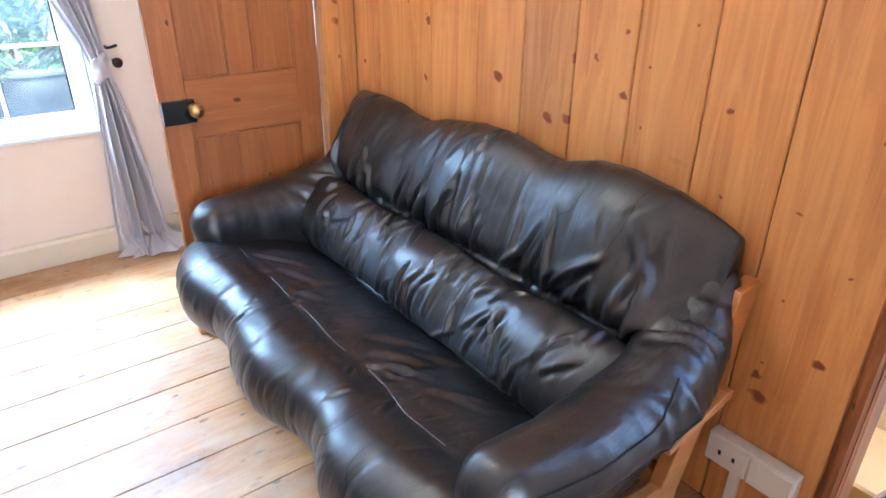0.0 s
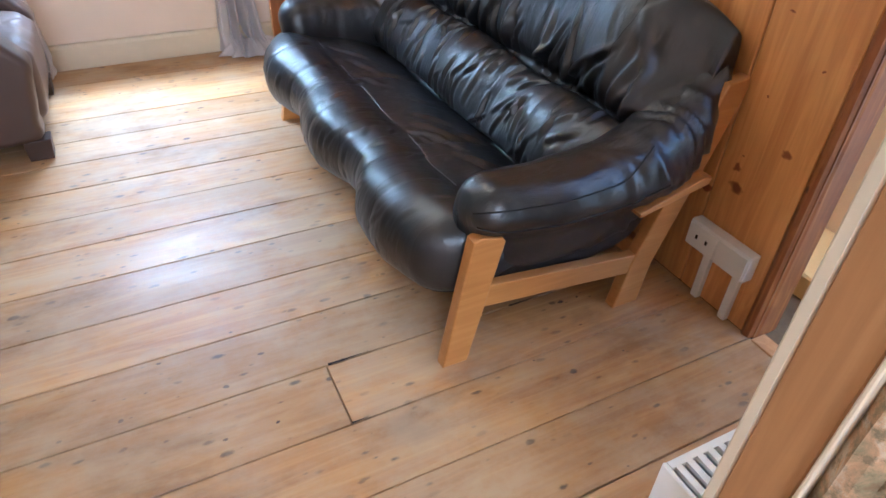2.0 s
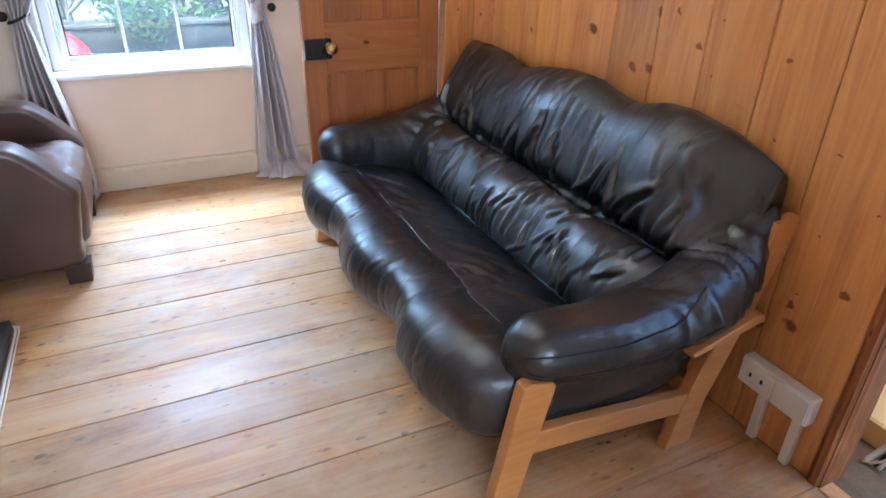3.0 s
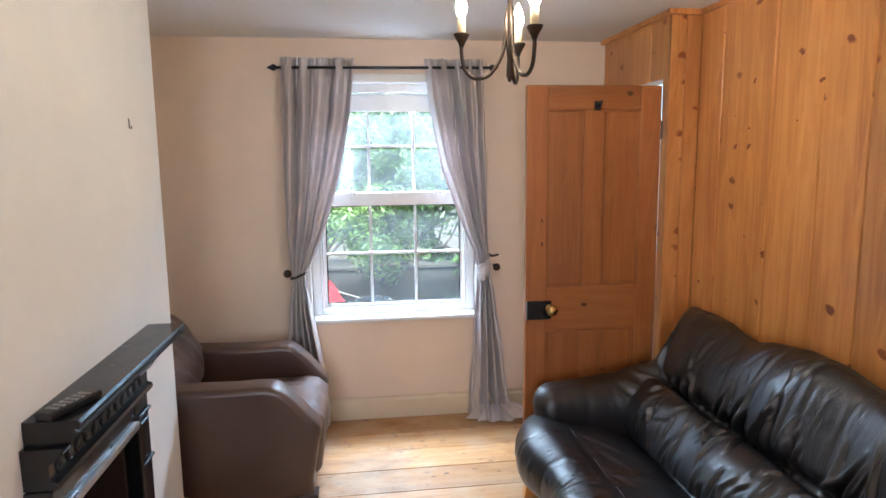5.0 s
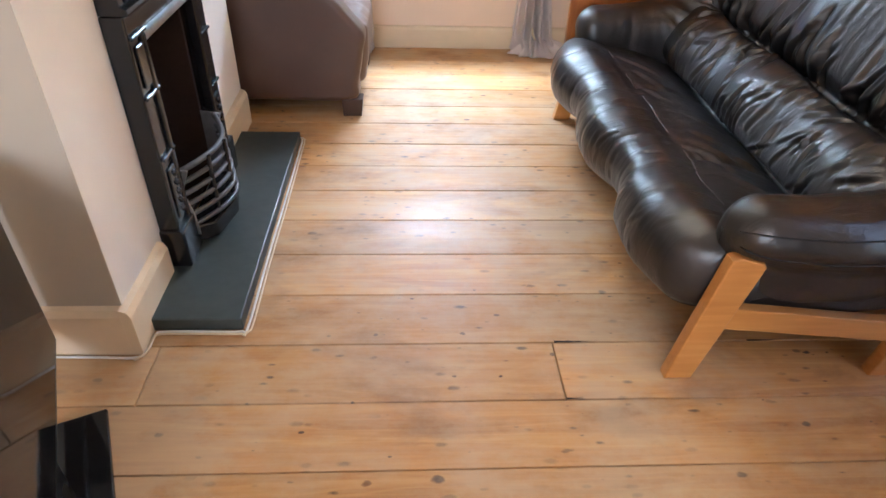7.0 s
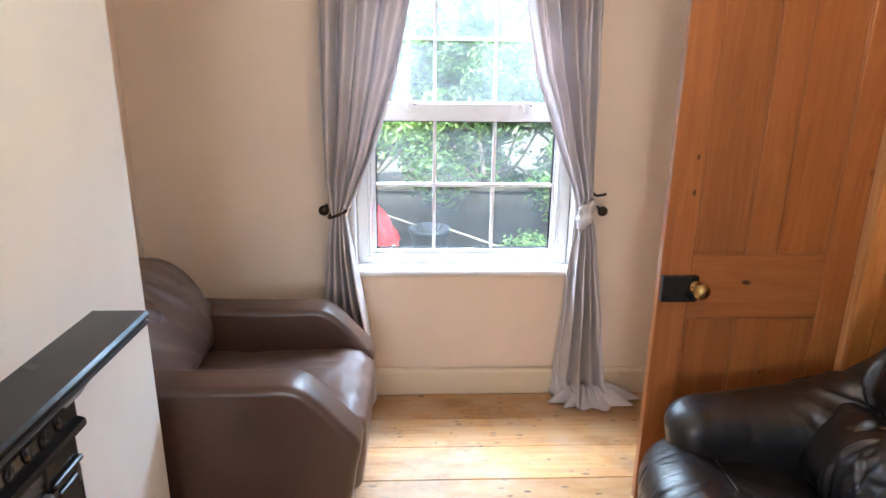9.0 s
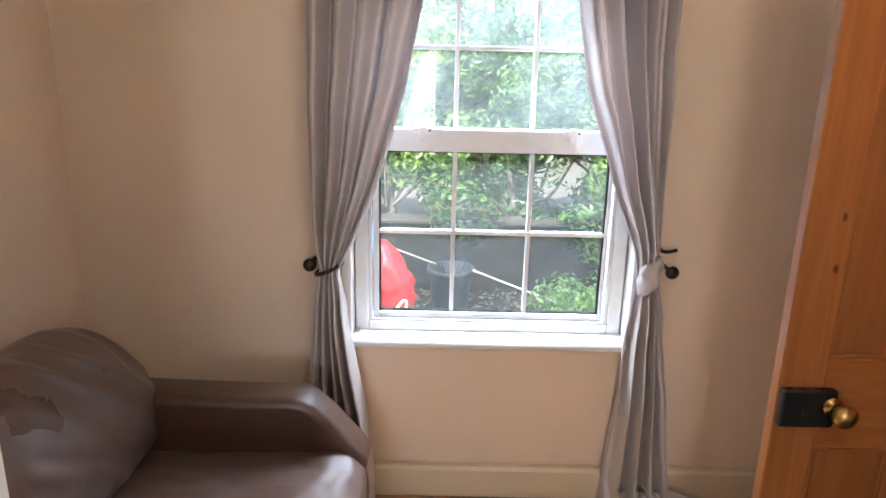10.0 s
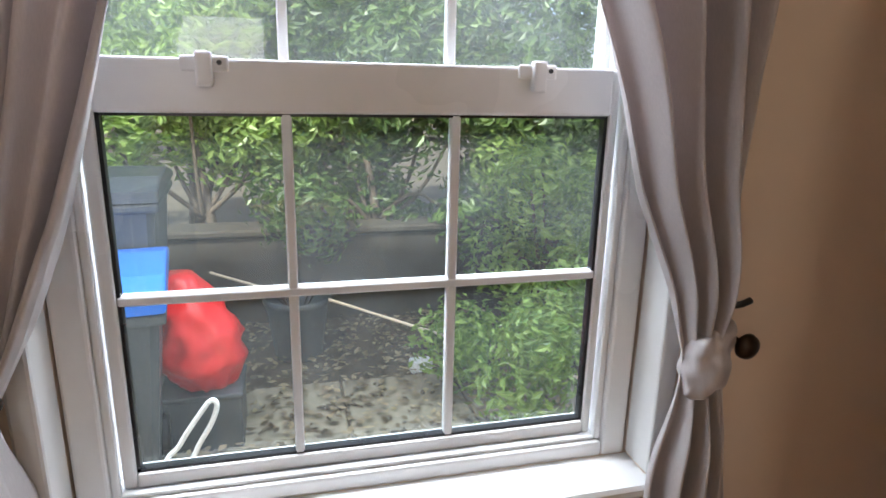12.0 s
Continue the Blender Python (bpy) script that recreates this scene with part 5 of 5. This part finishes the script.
rnd = random.Random(5)
verts, faces = [], []
for k in range(2600):
    x, y = rnd.uniform(-2.8, -0.3), rnd.uniform(1.35, 3.0)
    a, r = rnd.uniform(0, 6.28), rnd.uniform(0.012, 0.035)
    z = GROUND + rnd.uniform(0.0, 0.03)
    n = len(verts)
    for j in range(4):
        verts.append((x + r * math.cos(a + j * 1.57) * (1 if j % 2 else 0.5), y + r * math.sin(a + j * 1.57) * (1 if j % 2 else 0.5), z + rnd.uniform(0, 0.012)))
    faces.append((n, n + 1, n + 2, n + 3))
LITTER = leaf_mat("dead_leaf", (0.04, 0.03, 0.02), (0.42, 0.34, 0.26))
me = bpy.data.meshes.new("leaf_litter")
me.from_pydata(verts, [], faces)
me.materials.append(LITTER)
tagged(new("leaf_litter", me), "scattered brown leaf litter on bare earth", "leaf litter", kind="stuff")


def foliage(name, clumps, count, size, material, parent, seed):
    """Many small bent leaves on the outside of irregular clumps."""
    rnd = random.Random(seed)
    verts, faces = [], []
    total = sum(c[3] ** 2 for c in clumps)
    for cx, cy, cz, r in clumps:
        for _ in range(int(count * r * r / total)):
            d = Vector((rnd.gauss(0, 1), rnd.gauss(0, 1), rnd.gauss(0, 1))).normalized()
            rr = r * (0.45 + 0.62 * rnd.random() ** 0.6) * (1 + 0.35 * noise.noise(d * 2.2 + Vector((cx, cy, cz))))
            p = Vector((cx, cy, cz)) + d * rr
            if p.z < GROUND + 0.02:
                continue
            t = Vector((rnd.gauss(0, 1), rnd.gauss(0, 1), rnd.gauss(-0.3, 0.6)))
            t = (t - d * t.dot(d) * 0.6).normalized()
            s = t.cross(d + Vector((rnd.uniform(-.5, .5), rnd.uniform(-.5, .5), rnd.uniform(-.5, .5)))).normalized()
            l = size * rnd.uniform(0.6, 1.3)
            n = len(verts)
            up = s.cross(t) * l * 0.12
            verts += [p - t * l * 0.5, p + s * l * 0.22 + up, p + t * l * 0.5, p - s * l * 0.22 + up]
            faces += [(n, n + 1, n + 2), (n, n + 2, n + 3)]
    me = bpy.data.meshes.new(name)
    me.from_pydata(verts, [], faces)
    me.materials.append(material)
    ob = new(name, me)
    ob.parent = parent
    return ob


def shrub(x, y, height, spread, count, size, material, label, seed, lift=0.45):
    rnd = random.Random(seed)
    s = thing("shrub", (x, y, GROUND), label, "shrub", "garden shrubs")
    trunk = tube(spline([(x, y, GROUND - 0.05), (x + 0.05, y, GROUND + height * 0.25), (x - 0.03, y + 0.03, GROUND + height * 0.55)], 10), [0.05 * (1 - 0.06 * k) for k in range(10)], 8)
    tr = part("trunk", trunk, BARK, s, smooth=True)
    clumps = []
    for k in range(15):
        a = rnd.uniform(0, 6.28)
        rr = spread * math.sqrt(rnd.random()) * 0.8
        z = GROUND + height * (lift + (1 - lift) * rnd.random())
        c = (x + rr * math.cos(a), y + 0.6 * rr * math.sin(a), z)
        clumps.append((*c, spread * rnd.uniform(0.25, 0.42)))
        if k % 2:
            continue
        part("limb", tube(spline([(x, y, GROUND + height * 0.3), ((x + c[0]) / 2, (y + c[1]) / 2, GROUND + height * 0.42), c], 8), [0.022 - 0.002 * j for j in range(8)], 6), BARK, tr, smooth=True)
    foliage("crown", clumps, count, size, material, s, seed)
    adopt(s)


shrub(-2.3, 4.0, 2.7, 1.0, 6500, 0.10, LEAF_LIGHT, "light green leafy shrub behind the garden wall", 1)
shrub(-0.95, 3.75, 2.7, 1.1, 15000, 0.085, LEAF, "dense dark green laurel shrub by the garden wall", 2, 0.25)
shrub(0.55, 3.5, 2.6, 1.1, 12000, 0.085, LEAF, "dense dark green laurel shrub by the garden wall", 3, 0.2)
shrub(-3.9, 4.4, 2.9, 1.1, 3500, 0.10, LEAF, "dark green shrub behind the garden wall", 4)
shrub(-1.05, 3.26, 1.9, 0.85, 11000, 0.075, LEAF, "dark green hedge bush leaning over the garden wall", 11, 0.3)
shrub(0.2, 3.2, 1.9, 0.85, 11000, 0.075, LEAF, "dark green hedge bush leaning over the garden wall", 12, 0.28)
shrub(-2.15, 3.4, 2.1, 0.8, 9500, 0.085, LEAF_LIGHT, "light green bush leaning over the garden wall", 13, 0.48)
shrub(-0.05, 2.45, 1.15, 0.6, 3200, 0.07, LEAF_LIGHT, "green shrub growing against the garden wall", 6, 0.2)
shrub(-2.5, 5.4, 3.5, 1.3, 9000, 0.13, LEAF_LIGHT, "tall light green shrub beyond the garden wall", 15, 0.4)
shrub(-0.7, 5.2, 3.3, 1.3, 10000, 0.12, LEAF, "tall dark green shrub beyond the garden wall", 16, 0.4)
for x, y, h, sd in ((-0.62, 1.45, 0.62, 21), (-0.30, 1.75, 0.75, 22), (-0.75, 1.95, 0.45, 23)):
    w = thing("garden_plant", (x, y, GROUND), "low bright green leafy plant beside the paving", "plant", "low plants")
    rnd = random.Random(sd)
    for k in range(6):
        a = rnd.uniform(0, 6.28)
        part("stalk", tube([(x, y, GROUND - 0.02), (x + 0.1 * math.cos(a), y + 0.1 * math.sin(a), GROUND + h * 0.7)], [0.006, 0.003], 5), LEAF_LIGHT, w)
    foliage("foliage", [(x + rnd.uniform(-0.18, 0.18), y + rnd.uniform(-0.15, 0.15), GROUND + h * rnd.uniform(0.25, 0.85), 0.17) for _ in range(9)], 1300, 0.055, LEAF_LIGHT, w, sd)
    adopt(w)

tree = thing("tree", (-4.5, 11, GROUND), "tall leafy street tree beyond the garden wall", "tree")
tk = part("trunk", tube(spline([(-4.5, 11, -0.3), (-4.4, 11, 2.0), (-4.6, 11.1, 4.5)], 12), [0.22 - 0.01 * k for k in range(12)], 10), BARK, tree, smooth=True)
rnd = random.Random(31)
cl = []
for k in range(22):
    a = rnd.uniform(0, 6.28)
    r = 2.6 * math.sqrt(rnd.random())
    c = (-4.5 + r * math.cos(a), 11 + r * math.sin(a), rnd.uniform(3.0, 7.5))
    cl.append((*c, rnd.uniform(0.6, 1.1)))
    part("limb", tube(spline([(-4.5, 11, 2.6), ((-4.5 + c[0]) / 2, 11, 3.4), c], 8), [0.09 - 0.01 * j for j in range(8)], 6), BARK, tk, smooth=True)
foliage("crown", cl, 6000, 0.22, LEAF_LIGHT, tree, 31)
adopt(tree)


def far_house():
    h = thing("house", (-1.0, 24, GROUND), "pale brick terraced house across the road", "house")
    wall = part("wall", boxes(((-9, 22, GROUND), (7, 28, 5.6))), BRICK, h)
    part("roof", prism([(21.6, 5.6), (25, 8.2), (28.4, 5.6)], "x", -9.2, 7.2), ROOF, h)
    for x in (-7.5, -4.5, -1.5, 1.5, 4.5):
        for z in (0.9, 3.5):
            w = part("window", boxes(((x - 0.55, 21.93, z), (x + 0.55, 22.0, z + 1.4)), bevel=0.02), WHITE, h)
            part("pane", boxes(((x - 0.46, 21.915, z + 0.09), (x + 0.46, 21.935, z + 1.31))), SCREEN, w)
    part("chimney", boxes(((-1.6, 24.4, 7.4), (-0.6, 25.4, 9.4)), bevel=0.03), BRICK, h)
    adopt(h)


far_house()


def wheelie_bin(x, y, h, lid, body, label, turn):
    b = thing("wheelie_bin", (x, y, GROUND), label, "bin", "bins by the window")
    m = Matrix.Translation((x, y, GROUND)) @ Matrix.Rotation(radians(turn), 4, "Z")

    def put(name, bm, mt):
        bmesh.ops.transform(bm, matrix=m, verts=bm.verts)
        return part(name, bm, mt, b)

    rows = []
    for k in range(8):
        f = k / 7
        w, d = 0.20 + 0.07 * f, 0.22 + 0.09 * f
        rows.append([(w * cx, d * cy, 0.05 + (h - 0.12) * f) for cx, cy in ((-1, -0.9), (-0.9, -1), (0.9, -1), (1, -0.9), (1, 0.9), (0.9, 1), (-0.9, 1), (-1, 0.9))])
    put("body", grid(rows, wrap=True, caps=True), body)
    put("rim", boxes(((-0.29, -0.33, h - 0.10), (0.29, 0.33, h - 0.06)), bevel=0.012, seg=2), body)
    put("lid", prism([(-0.34, h - 0.055), (0.36, h - 0.055), (0.36, h - 0.02), (0.1, h + 0.03), (-0.2, h + 0.03), (-0.34, h - 0.01)], "x", -0.295, 0.295, 0.012), lid)
    for s in (-1, 1):
        wb = lathe([(0.09, -0.02), (0.1, -0.01), (0.1, 0.01), (0.09, 0.02)], (0, 0, 0), 18)
        bmesh.ops.transform(wb, matrix=Matrix.Translation((s * 0.22, 0.24, 0.10)) @ Matrix.Rotation(radians(90), 4, "Y"), verts=wb.verts)
        put("wheel", wb, BLACK)
    put("handle", tube([(-0.2, 0.37, h - 0.05), (-0.2, 0.40, h - 0.02), (0.2, 0.40, h - 0.02), (0.2, 0.37, h - 0.05)], 0.014, 8), body)
    adopt(b)


wheelie_bin(-2.33, 1.30, 0.90, BLUE_BIN, GREY_BIN, "grey wheelie bin with a blue lid", 8)
wheelie_bin(-2.42, 1.98, 1.12, GREY_BIN, GREY_BIN, "dark grey wheelie bin beside the blue-lidded one", 4)

bag = thing("refuse_sack", (-1.98, 1.75, GROUND), "crumpled red plastic refuse sack leaning on the bin", "sack")
rows = []
for k in range(26):
    f = k / 25
    r = 0.21 * math.sin(math.pi * min(1, 0.12 + f * 0.80)) ** 0.7 * (1 - 0.28 * f)
    row = []
    for j in range(36):
        a = 2 * math.pi * j / 36
        e = 1 + 0.22 * (1 - 2 * abs(noise.noise(Vector((math.cos(a) * 2.2, math.sin(a) * 2.2, f * 4)))))
        row.append((-1.98 + 0.92 * r * e * math.cos(a) - 0.09 * f, 1.72 + 0.9 * r * e * math.sin(a), 0.105 + f * 0.50))
    rows.append(row)
part("sack_body", grid(rows, wrap=True, caps=True), RED_BAG, bag, smooth=True)
adopt(bag)
crate = thing("crate", (-2.0, 1.72, GROUND), "dark plastic crate under the refuse sack", "crate")
part("crate_body", boxes(((-2.16, 1.58, GROUND - 0.01), (-1.84, 1.86, 0.085)), bevel=0.012, seg=2), GREY_BIN, crate)
part("crate_rim", boxes(((-2.17, 1.57, 0.086), (-1.83, 1.87, 0.11)), bevel=0.008, seg=2), GREY_BIN, crate)
adopt(crate)

pot = thing("plant_pot", (-1.58, 2.5, GROUND), "large black plastic plant pot with dead stems", "plant pot")
part("pot_body", lathe([(0.13, 0), (0.135, 0.02), (0.175, 0.32), (0.19, 0.325), (0.19, 0.36), (0.175, 0.36), (0.165, 0.30), (0.02, 0.29)], (-1.58, 2.5, GROUND), 28), GREY_BIN, pot, smooth=True)
rnd = random.Random(2)
for k in range(7):
    a = rnd.uniform(0, 6.28)
    part("dead_stem", tube([(-1.58 + 0.05 * math.cos(a), 2.5 + 0.05 * math.sin(a), GROUND + 0.28), (-1.58 + 0.16 * math.cos(a), 2.5 + 0.16 * math.sin(a), GROUND + 0.40 + 0.1 * rnd.random())], [0.006, 0.003], 5), BARK, pot)
adopt(pot)
for a, b, lab in (((-2.06, 2.72, 0.30), (-1.70, 2.60, 0.205), "short pale stick lying on the plant pot"), ((-1.42, 2.25, 0.26), (-0.98, 1.98, 0.17), "long pale cane leaning across the bed")):
    st = thing("garden_cane", a, lab, "cane", "garden canes")
    d = (Vector(b) - Vector(a)).normalized()
    e = Vector(b) + d * ((b[2] - GROUND) / max(0.05, -d.z))
    part("cane", tube([a, b] if "pot" in lab else [a, b, tuple(e)], 0.008, 6), SKIRT, st)
    adopt(st)
hose = thing("hose_loop", (-1.86, 0.7, GROUND), "white looped cable standing outside the window", "cable")
loop = spline([(-1.99, 0.62, GROUND), (-1.97, 0.62, 0.36), (-1.92, 0.62, 0.47), (-1.86, 0.62, 0.56), (-1.835, 0.62, 0.588), (-1.822, 0.62, 0.572), (-1.84, 0.62, 0.52), (-1.885, 0.62, 0.44), (-1.91, 0.62, 0.34), (-1.92, 0.62, GROUND)], 60)
part("loop", tube(loop, 0.007, 8), WHITE, hose, smooth=True)
adopt(hose)
tag = tagged(part("litter_scrap", boxes(((-1.00, 2.10, GROUND), (-0.88, 2.18, GROUND + 0.07)), bevel=0.01), WHITE), "white scrap of litter on the earth", "litter")

# ---- planks, boards and slabs ----
for a, b in zip(EDGES, EDGES[1:]):
    plank(wall_east, a - 0.0017, b + 0.0017, -0.002, 0.0, 2.315)
casing = tagged(new("wall_casing_boards"), "pine boards boxing in the lobby above the door", "wall", kind="structure")
for a, b in ((-0.034, -0.24), (-0.24, -0.45), (-0.45, -0.66), (-0.66, -0.876)):
    plank(casing, a - 0.001, b + 0.001, -0.160, 2.02, 2.315, 0.022)
for a, b in ((-0.16, -0.082), (-0.080, -0.003)):
    part("plank", boxes(((a, -0.876, 0), (b, -0.858, 2.315)), bevel=0.002), PLANK_X, casing)
part("plank", boxes(((-0.158, -0.857, 0.0), (-0.138, -0.80, 2.02)), bevel=0.002), PLANK, casing)

FLOOR_Y = [-0.03, -0.262, -0.49, -0.715, -0.945, -1.155, -1.378, -1.592, -1.803, -2.025, -2.247, -2.471, -2.700, -2.924, -3.140]
while FLOOR_Y[-1] > -6.9:
    FLOOR_Y.append(FLOOR_Y[-1] - 0.216)
rnd = random.Random(9)


def floorboard(x0, x1, y0, y1):
    g, c = 0.0015, 0.0020
    lift = rnd.uniform(-0.0012, 0.0012)
    bm = bmesh.new()
    lo = [bm.verts.new((x, y, -0.022)) for x, y in ((x0 + g, y1 + g), (x1 - g, y1 + g), (x1 - g, y0 - g), (x0 + g, y0 - g))]
    mid = [bm.verts.new((v.co.x, v.co.y, -0.003 + lift)) for v in lo]
    hi = [bm.verts.new((x, y, lift)) for x, y in ((x0 + g + c, y1 + g + c), (x1 - g - c, y1 + g + c), (x1 - g - c, y0 - g - c), (x0 + g + c, y0 - g - c))]
    for p, q in ((lo, mid), (mid, hi)):
        for k in range(4):
            bm.faces.new((p[k], p[(k + 1) % 4], q[(k + 1) % 4], q[k]))
    bm.faces.new(hi)
    part("floorboard", bm, BOARD, floor)


for k, (a, b) in enumerate(zip(FLOOR_Y, FLOOR_Y[1:])):
    if abs(a + 2.70) < 0.01:
        cuts = [-2.425, -1.238]
    else:
        cuts = [rnd.uniform(-2.6, -0.25)] if rnd.random() < 0.35 else []
        if a > -3.3:
            cuts = []
    xs = [WEST, *cuts, 0.0]
    for p, q in zip(xs, xs[1:]):
        floorboard(p, q, a, b)
GAP = plain("floor_gap", (0.02, 0.012, 0.008), 0.9, 0, 60, 0.4, 0.3)
for x0, x1, y0, w in ((-1.232, -1.09, -2.6985, 0.008), (-1.238, -1.19, -2.922, 0.007), (-0.62, -0.50, -2.70, 0.006)):
    rows = []
    for k in range(14):
        x = x0 + (x1 - x0) * k / 13
        h = w * (1 - k / 13) * (0.6 + 0.8 * abs(noise.noise(Vector((x * 60, y0, 2.0)))))
        rows.append([(x, y0 - h, 0.0022), (x, y0 + h * 0.7, 0.0022)])
    part("floor_chip", grid(rows), GAP, floor, "dark chipped edge of a board")
for i in range(5):
    for j in range(3):
        x, y = -3.18 + i * 0.60, 0.30 + j * 0.605
        part("paving_slab", boxes(((x + 0.006, y + 0.006, GROUND - 0.05), (x + 0.594, y + 0.599, GROUND + rnd.uniform(0.0, 0.008))), bevel=0.008), PAVING, pav)
